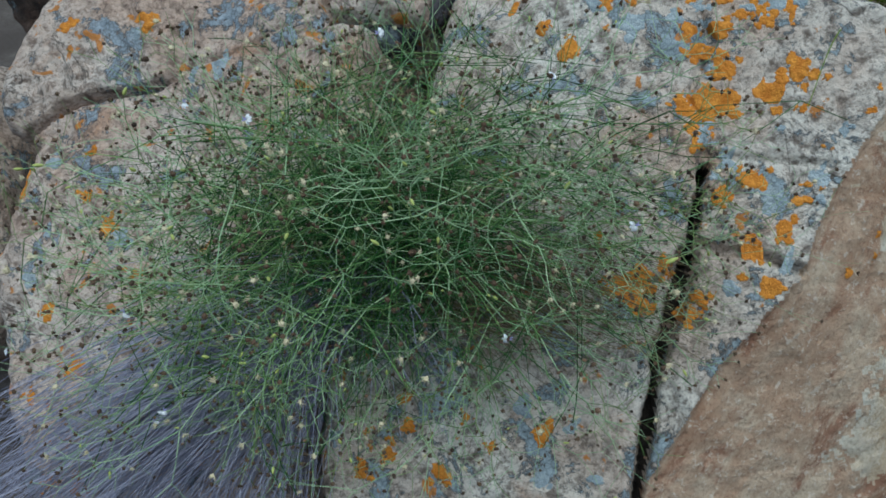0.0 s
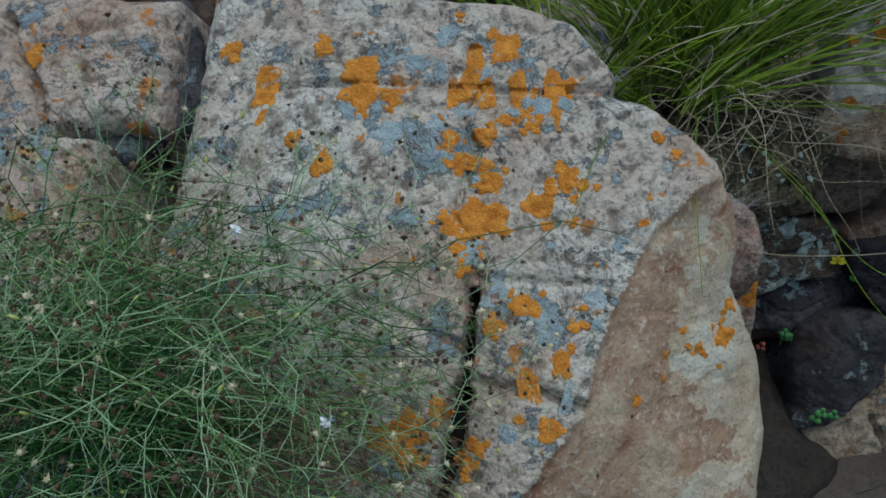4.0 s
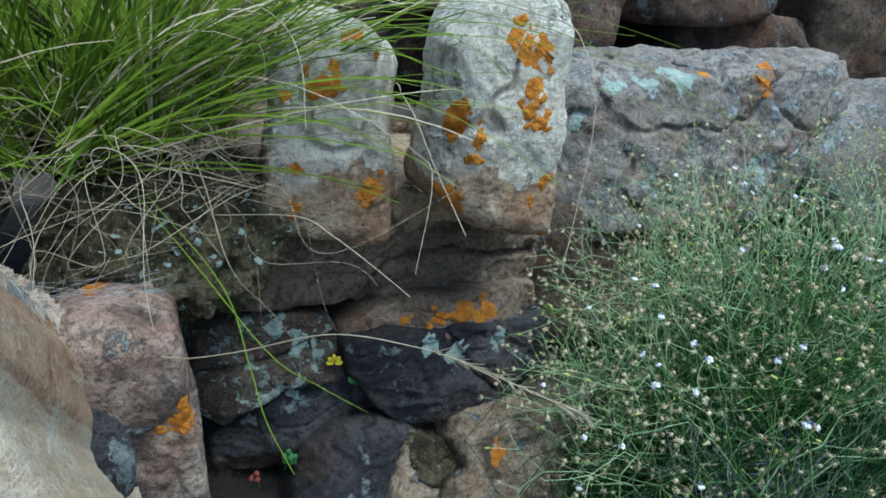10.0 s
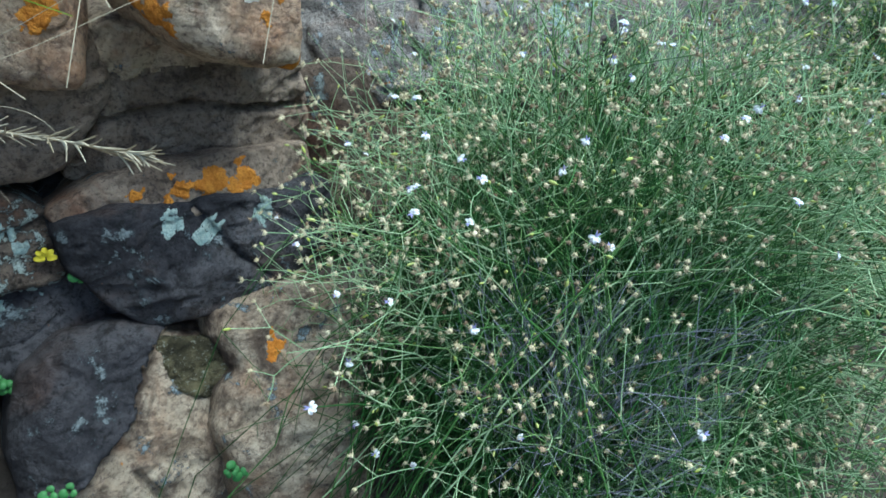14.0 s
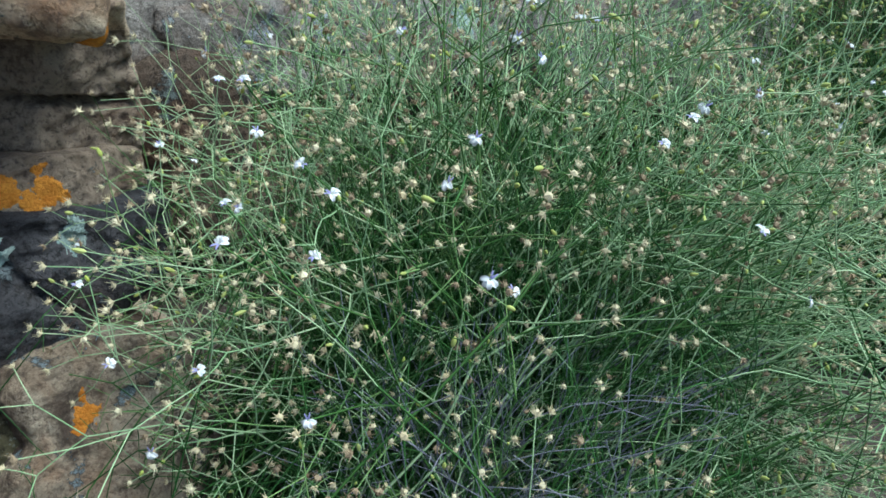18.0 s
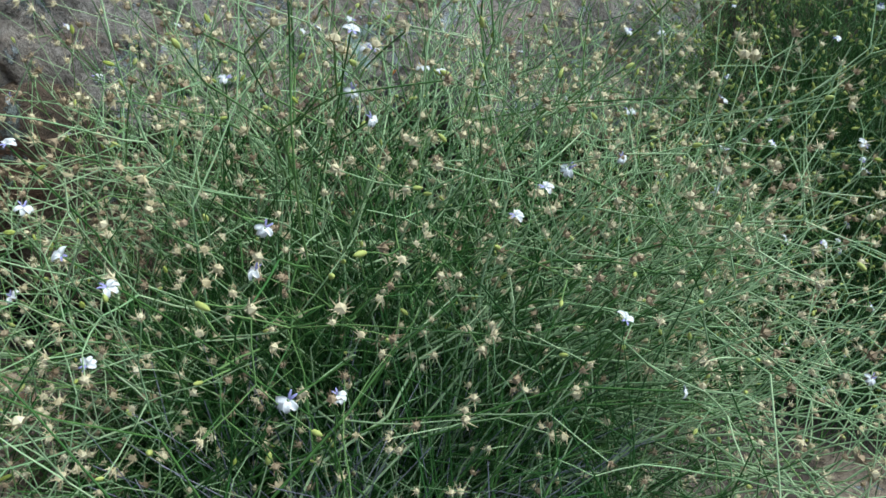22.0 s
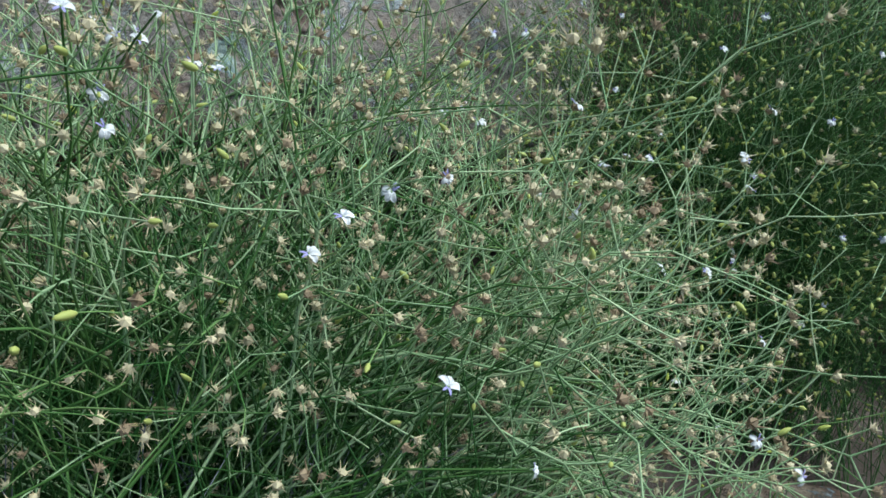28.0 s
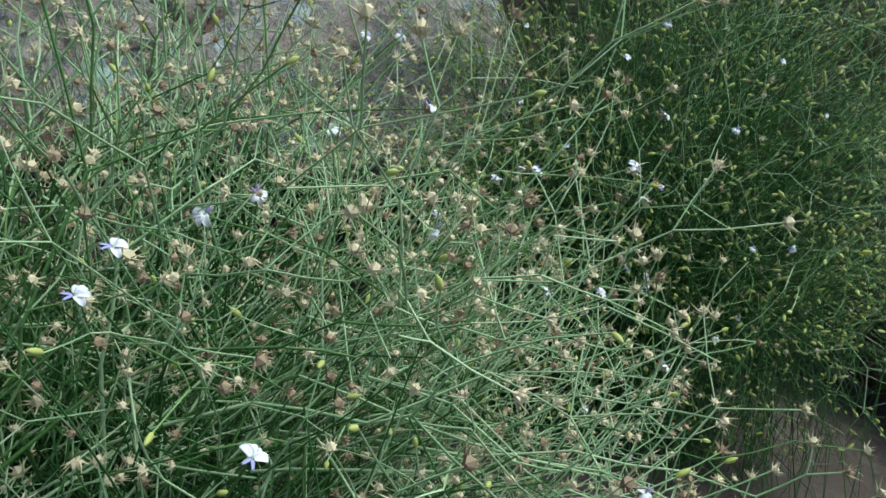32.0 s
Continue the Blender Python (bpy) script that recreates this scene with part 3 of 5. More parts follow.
LEFT_CRACKS = [
    ([(-1.03, 0.18), (-0.92, 0.223), (-0.80, 0.228)], 0.008, 0.04),
    ([(-0.80, 0.228), (-0.735, 0.24), (-0.667, 0.24), (-0.53, 0.263)], 0.004, 0.012),
    ([(-0.56, 0.43), (-0.553, 0.381), (-0.526, 0.312), (-0.517, 0.251), (-0.44, 0.236)], 0.008, 0.04),
]
left_boulder = slab("boulder", "pale pink boulder with rusty stains and a long crack", FACE_O, FACE, LEFT_RING, [PINK], 0.0042, 0.3, 0.035, 0.032, 0.013, LEFT_CRACKS, None, 5)

# rocks beyond the left boulder and in the cleft
block("boulder", "rust-stained boulder at the end of the outcrop", on_face(-1.28, 0.12, -0.12), (0.17, 0.3, 0.14), PINK, (44, 0, 8), crisp=6, seed=31)
block("boulder", "dark stone wedged in the cleft", on_face(-0.42, 0.33, -0.10), (0.09, 0.12, 0.06), SLATE, (44, 0, 0), crisp=6, seed=32, n=20)
block("boulder", "low rock under the dry stems", on_face(-0.86, -0.64, -0.17), (0.3, 0.2, 0.16), TAN, (40, 0, 6), crisp=6, seed=33)

# the ledge right of the main boulder, from the grass to the bush
pillar = block("boulder", "white rounded boulder with orange lichen and a tan broken foot", (1.293, 0.986, 0.818), (0.099, 0.112, 0.172), [WHITE, TAN], (0, 6, -20), [((0.75, -0.1, 0.75), 0.16), ((-0.65, -0.15, 0.75), 0.145), ((0, -0.6, 0.8), 0.175), ((-1, 0.9, 0), 0.10), ((0.1, -0.75, -0.65), 0.195), ((1, -0.25, 0.1), 0.104), ((0.1, -1, 0.25), 0.112)], 18, 84, 0.012, 0.011, 2, 0.0, "outcrop boulders", 4, 0.011, -0.06)
small_pillar = block("boulder", "smaller white boulder with orange lichen and a reddish foot", (1.100, 1.092, 0.785), (0.096, 0.09, 0.158), [WHITE, TAN], (0, 6, -20), [((-0.5, -0.5, 0.8), 0.13), ((0.7, 0, 0.7), 0.145), ((-1, 0.9, 0), 0.09), ((0, -0.75, -0.65), 0.17), ((1, -0.4, 0.2), 0.085)], 16, 72, 0.012, 0.011, 4, 0.0, "outcrop boulders", 4, 0.010, -0.05)


def front(name, label, origin, out, ring, material, seed, thick=0.16, edge=0.016, lumps=0.014, grain=0.007, cracks=(), facet=None, rough=0.008, bedding=0.007):
    """A rock of the broken front under the ledge, whose face looks along out."""
    z = Vector(out).normalized()
    x = Vector((0, 0, 1)).cross(z).normalized()
    return slab(name, label, origin, (tuple(x), tuple(z.cross(x)), tuple(z)), ring, material, 0.003, thick, 0.6 * edge, lumps, 1.3 * grain, cracks, facet, seed, "outcrop boulders", 1.6 * rough, 1.5, 0.011, bedding)


ledge_a = front("boulder", "smooth dark brown rock face under the ledge", (1.095, 1.085, 0.60), (-0.3, -0.93, -0.12), [(-0.096, 0.09), (0.082, 0.09), (0.102, 0.002), (0.077, -0.043), (0.045, -0.082), (0.004, -0.094), (-0.106, -0.108), (-0.185, -0.099), (-0.189, -0.032), (-0.149, 0.027)], [UNDER], 7, 0.2, 0.03, 0.02, 0.004)
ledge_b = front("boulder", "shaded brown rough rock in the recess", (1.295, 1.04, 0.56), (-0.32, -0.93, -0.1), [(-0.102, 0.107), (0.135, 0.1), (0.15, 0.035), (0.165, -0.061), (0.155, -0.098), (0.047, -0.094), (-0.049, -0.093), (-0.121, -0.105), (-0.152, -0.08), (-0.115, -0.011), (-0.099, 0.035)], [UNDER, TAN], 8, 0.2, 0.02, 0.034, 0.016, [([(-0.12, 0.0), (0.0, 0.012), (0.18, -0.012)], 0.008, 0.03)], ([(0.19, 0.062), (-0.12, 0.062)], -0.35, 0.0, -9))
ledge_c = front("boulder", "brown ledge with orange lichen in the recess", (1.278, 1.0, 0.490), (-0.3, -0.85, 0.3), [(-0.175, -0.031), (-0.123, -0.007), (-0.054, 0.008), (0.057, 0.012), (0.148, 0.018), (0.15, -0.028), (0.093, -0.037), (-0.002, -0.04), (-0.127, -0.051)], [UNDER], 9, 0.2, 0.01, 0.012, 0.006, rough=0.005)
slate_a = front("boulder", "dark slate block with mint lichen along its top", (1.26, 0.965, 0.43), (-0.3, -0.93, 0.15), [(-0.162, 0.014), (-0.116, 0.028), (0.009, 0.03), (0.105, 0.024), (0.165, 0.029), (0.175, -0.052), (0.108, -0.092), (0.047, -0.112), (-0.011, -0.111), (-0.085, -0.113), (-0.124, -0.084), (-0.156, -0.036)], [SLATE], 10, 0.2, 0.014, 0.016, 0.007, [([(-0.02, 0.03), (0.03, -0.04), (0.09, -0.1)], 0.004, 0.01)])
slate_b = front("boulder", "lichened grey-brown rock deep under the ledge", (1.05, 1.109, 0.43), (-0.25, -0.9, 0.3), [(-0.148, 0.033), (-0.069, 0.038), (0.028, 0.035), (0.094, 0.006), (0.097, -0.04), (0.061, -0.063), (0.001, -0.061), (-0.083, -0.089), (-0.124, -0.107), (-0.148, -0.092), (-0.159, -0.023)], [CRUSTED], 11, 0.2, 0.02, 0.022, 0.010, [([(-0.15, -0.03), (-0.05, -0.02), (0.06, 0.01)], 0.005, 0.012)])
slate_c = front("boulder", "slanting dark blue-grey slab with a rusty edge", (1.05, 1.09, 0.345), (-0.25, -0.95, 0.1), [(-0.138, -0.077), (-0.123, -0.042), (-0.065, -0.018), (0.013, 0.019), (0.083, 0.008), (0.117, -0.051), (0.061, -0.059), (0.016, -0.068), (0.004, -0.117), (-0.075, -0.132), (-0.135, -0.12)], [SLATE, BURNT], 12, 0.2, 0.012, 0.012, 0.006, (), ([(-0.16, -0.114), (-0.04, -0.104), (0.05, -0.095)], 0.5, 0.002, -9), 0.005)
lower_a = front("boulder", "dark rock with a cream broken front", (1.13, 0.93, 0.23), (-0.25, -0.8, 0.5), [(-0.125, 0.081), (-0.076, 0.109), (-0.007, 0.108), (0.026, 0.093), (0.085, 0.08), (0.115, 0.011), (0.092, -0.018), (0.082, -0.059), (0.088, -0.113), (0.062, -0.235), (-0.144, -0.174), (-0.147, -0.037), (-0.142, 0.027)], [SLATE, CREAM], 13, 0.22, 0.075, 0.024, 0.011, [([(0.02, -0.25), (0.0, -0.14), (-0.03, -0.08)], 0.006, 0.015)], ([(-0.16, -0.11), (-0.10, -0.075), (-0.05, -0.03), (0.0, 0.045), (0.06, 0.10)], 0.16, 0.004, -9))
lower_b = front("boulder", "cream rock with an orange lichen spot beside the bush", (1.28, 0.86, 0.275), (-0.3, -0.8, 0.5), [(-0.069, 0.068), (-0.02, 0.092), (0.038, 0.097), (0.085, 0.085), (0.117, 0.055), (0.119, -0.01), (0.099, -0.124), (0.086, -0.298), (-0.07, -0.259), (-0.073, -0.133), (-0.081, -0.08), (-0.068, -0.044), (-0.037, -0.015), (-0.063, 0.041)], [CREAM], 14, 0.22, 0.05, 0.024, 0.011, [([(0.09, 0.06), (0.075, 0.0), (0.085, -0.08)], 0.004, 0.015)])
mossy = front("moss_patch", "dark mossy crust with pale specks on the broken rock", (1.125, 0.927, 0.226), (-0.25, -0.8, 0.5), [(0.036, 0.074), (0.09, 0.066), (0.116, 0.02), (0.104, -0.002), (0.08, -0.004), (0.042, 0.022)], [MOSS], 15, 0.05, 0.012, 0.006, 0.008)
tagged(mossy, "", "moss", "")
front("boulder", "dark red-brown rock under the slanting slab", (0.98, 1.17, 0.24), (-0.25, -0.9, 0.1), [(-0.11, 0.03), (0.071, 0.02), (0.087, -0.067), (0.07, -0.233), (-0.1, -0.18)], [BURNT], 44, 0.2, 0.02, 0.016, 0.008)
wedge = block("boulder", "upright reddish rock wedged against the main boulder", (0.785, 1.02, 0.44), (0.068, 0.085, 0.235), WEDGE, (6, -4, -16), [((0.2, -0.5, 0.8), 0.2)], 12, 64, 0.014, 0.009, 16)
block("boulder", "dark stone in the gap beside the main boulder", (0.71, 1.0, 0.40), (0.05, 0.08, 0.19), SLATE, (6, 0, 0), [], 7, 26, 0.012, 0.006, 17)
# Coloured near-black to stand for the shade at the bottom of the gap.
block("boulder", "rock at the bottom of the gap, coloured black as shade", (0.90, 1.05, 0.075), (0.21, 0.25, 0.1), CREVICE_SHADE, (14, 0, 0), [], 6, 26, 0.014, 0.006, 35)
moss_bank = block("moss_bank", "dark mossy bank with pale lichen specks under the grass", (0.885, 1.14, 0.655), (0.15, 0.13, 0.135), MOSS, (-8, 4, -10), [((0, -0.6, 0.8), 0.12)], 5, 84, 0.03, 0.034, 18, 0.0, "")
tagged(moss_bank, "", "moss")
block("boulder", "pale stone behind the grass tussock", (0.58, 1.26, 0.74), (0.16, 0.16, 0.13), PALE, (30, 0, 0), [], 6, 26, 0.02, 0.007, 19)

# the grey ledge behind the bush and the rocks above it
grey_ledge = block("boulder", "long grey lichened slab behind the bush", (2.08, 1.185, 0.645), (0.62, 0.2, 0.20), [GREY, BURNT], (-12, 2, -10), [((-0.1, -0.45, 0.9), 0.215), ((0.5, -0.7, 0.3), 0.36), ((-0.45, -0.8, 0.2), 0.34)], 20, 110, 0.045, 0.016, 20, 0.003, "outcrop boulders", 10, 0.016, -0.17)
block("boulder", "brown rock under the grey slab", (1.9, 1.22, 0.42), (0.5, 0.2, 0.17), BROWN, (0, 2, -8), [], 7, 36, 0.03, 0.008, 36)
block("boulder", "grey slab that runs on behind both bushes", (2.66, 0.95, 0.60), (0.46, 0.3, 0.2), GREY, (-10, -3, -30), [((-0.3, -0.6, 0.8), 0.28)], 12, 60, 0.03, 0.008, 22)
block("boulder", "reddish brown rock with a dark hollow under it", (1.80, 1.46, 0.93), (0.2, 0.16, 0.105), BURNT, (-6, 6, -4), [], 12, 48, 0.03, 0.009, 23, 0.006)
block("boulder", "small red rock behind the white boulder", (1.52, 1.45, 1.0), (0.07, 0.1, 0.09), TAN, (0, 0, 10), [], 12, 24, 0.015, 0.007, 24)
block("boulder", "dark reddish rock above the grey ledge", (2.28, 1.45, 0.98), (0.27, 0.2, 0.12), BURNT, (-8, -6, -12), [], 12, 52, 0.03, 0.009, 25, 0.006)
block("boulder", "brown rock with orange and mint lichen", (2.55, 1.42, 0.80), (0.28, 0.2, 0.11), BURNT, (-8, 4, -18), [], 12, 52, 0.03, 0.009, 26)
for k, (x, y, z, a, b, c, m, words) in enumerate((
        (0.95, 1.62, 0.80, 0.24, 0.2, 0.24, BROWN, "dark brown boulder behind the grass"), (1.32, 1.72, 0.86, 0.22, 0.2, 0.27, BROWN, "dark boulder at the back of the outcrop"),
        (1.72, 1.80, 0.92, 0.25, 0.22, 0.26, BURNT, "brown boulder at the back of the outcrop"), (2.15, 1.85, 0.98, 0.26, 0.24, 0.28, BURNT, "broad brown boulder above the ledge"),
        (2.62, 1.80, 0.98, 0.28, 0.24, 0.3, BURNT, "reddish boulder at the far end of the ledge"), (-0.45, 1.62, 0.88, 0.34, 0.28, 0.3, BURNT, "dark rust boulder above the pale rocks"),
        (0.12, 1.62, 0.92, 0.3, 0.26, 0.32, BURNT, "rust-brown boulder above the pale rocks"), (0.58, 1.66, 0.86, 0.22, 0.22, 0.26, BURNT, "dark rust boulder behind the tussock"))):
    block("boulder", words, (x, y, z), (a, b, c), m, (-8 + 5 * (k % 3), 4 * (k % 2), -14 + 9 * (k % 4)), [((0.3 - 0.2 * (k % 4), -0.6, 0.7), 1.05 * c)], 12, 52, 0.06, 0.018, 50 + k, 0.01)
for k, (x, y, z, a, b, c, words) in enumerate(((3.05, 1.40, 0.82, 0.3, 0.32, 0.58, "brown rock that closes the outcrop"), (3.22, 0.88, 0.72, 0.24, 0.32, 0.62, "dark boulder beyond the far bush"),
                                              (3.3, 0.34, 0.70, 0.24, 0.32, 0.6, "dark lichened boulder beyond the far bush"), (3.28, -0.18, 0.62, 0.26, 0.32, 0.55, "low dark boulder beyond the far bush"), (3.1, -0.66, 0.42, 0.24, 0.26, 0.34, "brown boulder beside the far bush"))):
    block("boulder", words, (x, y, z), (a, b, c), BROWN, (0, -8 + 6 * (k % 3), -20 + 13 * k), [((-0.7, -0.2 * (k % 2), 0.6), 0.9 * c)], 12, 44, 0.06, 0.016, 60 + k)
flat_stone = block("boulder", "flat grey-brown stone in the soil between the bushes", (2.12, -0.06, 0.125), (0.22, 0.19, 0.07), LOWER, (3, 3, 20), [], 6, 36, 0.02, 0.007, 30)


def ground_sheet():
    """One sheet of dry soil: fine near the outcrop, coarse out to the horizon."""
    r = np.concatenate([np.linspace(0, 3.2, 110), np.geomspace(3.4, 900, 40)])
    k = 120
    th = np.linspace(0, 2 * math.pi, k, endpoint=False)
    x, y = 1.0 + r[1:, None] * np.cos(th), 0.4 + r[1:, None] * np.sin(th)
    p = np.concatenate([[[1.0, 0.4]], np.stack([x.ravel(), y.ravel()], 1)])
    p3 = np.column_stack([p, np.zeros(len(p))])
    dist = np.hypot(p[:, 0] - 1.0, p[:, 1] - 0.4)
    z = 0.05 + 0.04 * fbm(p3, 0.7, 4, 60) + 0.012 * fbm(p3, 0.09, 3, 61)
    z += 0.16 * np.exp(-(((p[:, 0] - 2.0) / 0.6) ** 2 + ((p[:, 1] - 0.15) / 0.5) ** 2))
    z += np.clip(p[:, 1] - 0.7, 0, 1.2) * 0.32
    z += np.clip(dist - 4, 0, None) * 0.02 * fbm(p3, 30.0, 3, 62)
    v = np.column_stack([p, z])
    faces = [(0, 1 + i, 1 + (i + 1) % k) for i in range(k)]
    for j in range(len(r) - 2):
        a, b = 1 + j * k, 1 + (j + 1) * k
        faces += [(a + i, b + i, b + (i + 1) % k, a + (i + 1) % k) for i in range(k)]
    ob = new("ground", mesh_from("ground", v, faces, SOIL))
    return tagged(ob, "dry grey-brown stony soil between the rocks", "ground", "", "structure")


ground_sheet()


# ---------------------------------------------------------------- plants
class Tubes:
    """Thin round stems, gathered into one mesh."""

    def __init__(self, sides=3):
        self.v, self.f, self.n, self.k = [], [], 0, sides

    def add(self, pts, r0, r1):
        pts = np.asarray(pts, float)
        n, k = len(pts), self.k
        t = np.gradient(pts, axis=0)
        t /= np.linalg.norm(t, axis=1)[:, None] + 1e-9
        ref = np.array([0.31, 0.87, 0.38]) if abs(t[0] @ [0.31, 0.87, 0.38]) < 0.9 else np.array([1.0, 0, 0])
        a = np.cross(t, ref)
        a /= np.linalg.norm(a, axis=1)[:, None] + 1e-9
        b = np.cross(t, a)
        r = np.linspace(r0, r1, n)[:, None]
        for i in range(k):
            th = 2 * math.pi * i / k
            self.v.append(pts + r * (math.cos(th) * a + math.sin(th) * b))
        base = self.n
        i = np.arange(n - 1)
        for j in range(k):
            p, q = base + j * n, base + ((j + 1) % k) * n
            self.f.append(np.stack([p + i, q + i, q + i + 1, p + i + 1], 1))
        self.n += n * k

    def mesh(self, name, material, origin):
        v = np.concatenate(self.v) - np.array(origin)
        return mesh_from(name, v, np.concatenate(self.f).tolist(), material)


def bezier(a, b, c, n=8):
    s = np.linspace(0, 1, n)[:, None]
    return (1 - s) ** 2 * np.asarray(a) + 2 * s * (1 - s) * np.asarray(b) + s**2 * np.asarray(c)


def spline(points, n=24):
    """A smooth curve through a few places."""
    p = np.asarray(points, float)
    p = np.vstack([2 * p[0] - p[1], p, 2 * p[-1] - p[-2]])
    out = []
    m = len(p) - 3
    for s in np.linspace(0, m - 1e-6, n):
        i, f = int(s), s - int(s)
        a, b, c, d = p[i : i + 4]
        out.append(0.5 * (2 * b + (c - a) * f + (2 * a - 5 * b + 4 * c - d) * f**2 + (3 * b - a - 3 * c + d) * f**3))
    return np.array(out)


def shape_husk(spikes=9, size=0.0042, cup=0.4):
    """A dry calyx: a small cup ringed with thin, spreading teeth of uneven length."""
    v, f = [(0, 0, -0.35 * size)], []
    k = 5
    for i in range(k):
        th = 2 * math.pi * i / k
        v.append((cup * size * math.cos(th), cup * size * math.sin(th), 0.35 * size))
    v.append((0, 0, 0.75 * size))
    for i in range(k):
        f += [(0, 1 + (i + 1) % k, 1 + i), (k + 1, 1 + i, 1 + (i + 1) % k)]
    for i in range(spikes):
        th = 2 * math.pi * (i + 0.3 * math.sin(5 * i)) / spikes
        c, s = math.cos(th), math.sin(th)
        far, high = size * (0.95 + 0.3 * math.sin(7 * i)), size * (0.75 + 0.55 * math.cos(4 * i))
        b = len(v)
        v += [(0.25 * size * c - 0.075 * size * s, 0.25 * size * s + 0.075 * size * c, 0.15 * size), (0.25 * size * c + 0.075 * size * s, 0.25 * size * s - 0.075 * size * c, 0.15 * size),
              (0.3 * size * c, 0.3 * size * s, -0.06 * size), (far * c, far * s, high)]
        f += [(b, b + 1, b + 3), (b + 1, b + 2, b + 3), (b + 2, b, b + 3)]
    return np.array(v), f


def shape_bud(length=0.009, width=0.0022):
    v, f, k = [], [], 6
    prof = [(0.0, 0.3), (0.2, 0.9), (0.55, 1.0), (0.85, 0.6), (1.0, 0.12)]
    for z, r in prof:
        for i in range(k):
            th = 2 * math.pi * i / k
            v.append((r * width * math.cos(th), r * width * math.sin(th), z * length))
    for j in range(len(prof) - 1):
        for i in range(k):
            f.append((j * k + i, j * k + (i + 1) % k, (j + 1) * k + (i + 1) % k, (j + 1) * k + i))
    f.append(tuple(range(len(v) - k, len(v))))
    return np.array(v), f


def shape_petal(length=0.0062, width=0.0042, curl=0.9, cup=0.25):
    """A petal along +y that rises out of the throat and curls back, 0.25 mm thick."""
    v, f, nu, nv = [], [], 5, 7
    for layer in (0, 1):
        for j in range(nv):
            s = j / (nv - 1)
            wd = width * (0.28 + 0.72 * math.sin(math.pi * min(1, 0.15 + 0.75 * s)) ** 0.8) * (1 if s < 0.9 else 0.7)
            ang = 0.9 - curl * 2.0 * s
            y = length * (s * math.cos(0.5 * (0.9 + ang)))
            z = length * (s * math.sin(0.5 * (0.9 + ang))) * 0.8
            for i in range(nu):
                x = (i / (nu - 1) - 0.5) * wd
                v.append((x, 0.0008 + y, z + cup * abs(x) - layer * 0.00025))
    m = nu * nv
    for j in range(nv - 1):
        for i in range(nu - 1):
            a = j * nu + i
            f += [(a, a + 1, a + nu + 1, a + nu), (m + a, m + a + nu, m + a + nu + 1, m + a + 1)]
    for j in range(nv - 1):
        for a in (j * nu, j * nu + nu - 1):
            f.append((a, a + nu, m + a + nu, m + a))
    for i in range(nu - 1):
        a = (nv - 1) * nu + i
        f += [(a, a + 1, m + a + 1, m + a)]
    return np.array(v), f


def basis(direction, spin=0.0):
    z = Vector(direction).normalized()
    return (z.to_track_quat("Z", "Y").to_matrix() @ Matrix.Rotation(spin, 3, "Z")).to_4x4()


HUSK_V, HUSK_F = shape_husk(10, 0.0052, 0.5)
DARK_V, DARK_F = shape_husk(6, 0.0042, 0.72)
BUD_V, BUD_F = shape_bud(0.0063, 0.0015)
HUSK_ME, HUSK_DARK_ME = mesh_from("seed_head", HUSK_V, HUSK_F, HUSK, False), mesh_from("seed_head", DARK_V, DARK_F, HUSK_DARK, False)
HUSK_BROWN_ME = mesh_from("seed_head", HUSK_V, HUSK_F, HUSK_BROWN, False)
BUD_ME = mesh_from("bud", BUD_V, BUD_F, BUD)
PETAL_ME = mesh_from("petal", *shape_petal(0.0068, 0.0044, 1.25, 0.3), PETAL)
UPPER_ME = mesh_from("upper_petal", *shape_petal(0.006, 0.0016, 0.5, 0.1), LILAC)
CALYX_ME = mesh_from("flower", *shape_bud(0.0045, 0.0011), STEM_PALE)


def scatter(name, shape_v, shape_f, places, material, origin):
    """Many copies of one small shape, joined."""
    v, f, m = [], [], len(shape_v)
    fa = [np.array([q for q in shape_f if len(q) == s]) for s in sorted({len(q) for q in shape_f})]
    faces = []
    for n, mat in enumerate(places):
        r = np.array(mat)
        v.append(shape_v @ r[:3, :3].T + r[:3, 3])
        for grp in fa:
            faces += (grp + n * m).tolist()
    return mesh_from(name, np.concatenate(v) - np.array(origin), faces, material, False)


def add_flower(owner, origin, at, direction, rnd, scale=1.0):
    """A small white flower with three curled lower petals and two thin lilac upper ones."""
    m = Matrix.Translation(Vector(at) - Vector(origin)) @ basis(direction, rnd.uniform(0, 6.28)) @ Matrix.Scale(scale, 4)
    fl = part("flower", CALYX_ME, owner, "small white flower with thin lilac upper petals")
    fl.matrix_basis = m
    for a in (-68, -23, 23, 68):
        p = part("petal", PETAL_ME, fl)
        p.matrix_basis = Matrix.Translation((0, 0, 0.004)) @ Matrix.Rotation(radians(a + rnd.uniform(-8, 8)), 4, "Z") @ Matrix.Rotation(radians(rnd.uniform(-12, 12)), 4, "X")
    for a in (158, 202):
        p = part("upper_petal", UPPER_ME, fl, "thin lilac petal")
        p.matrix_basis = Matrix.Translation((0, 0, 0.004)) @ Matrix.Rotation(radians(a + rnd.uniform(-10, 10)), 4, "Z")


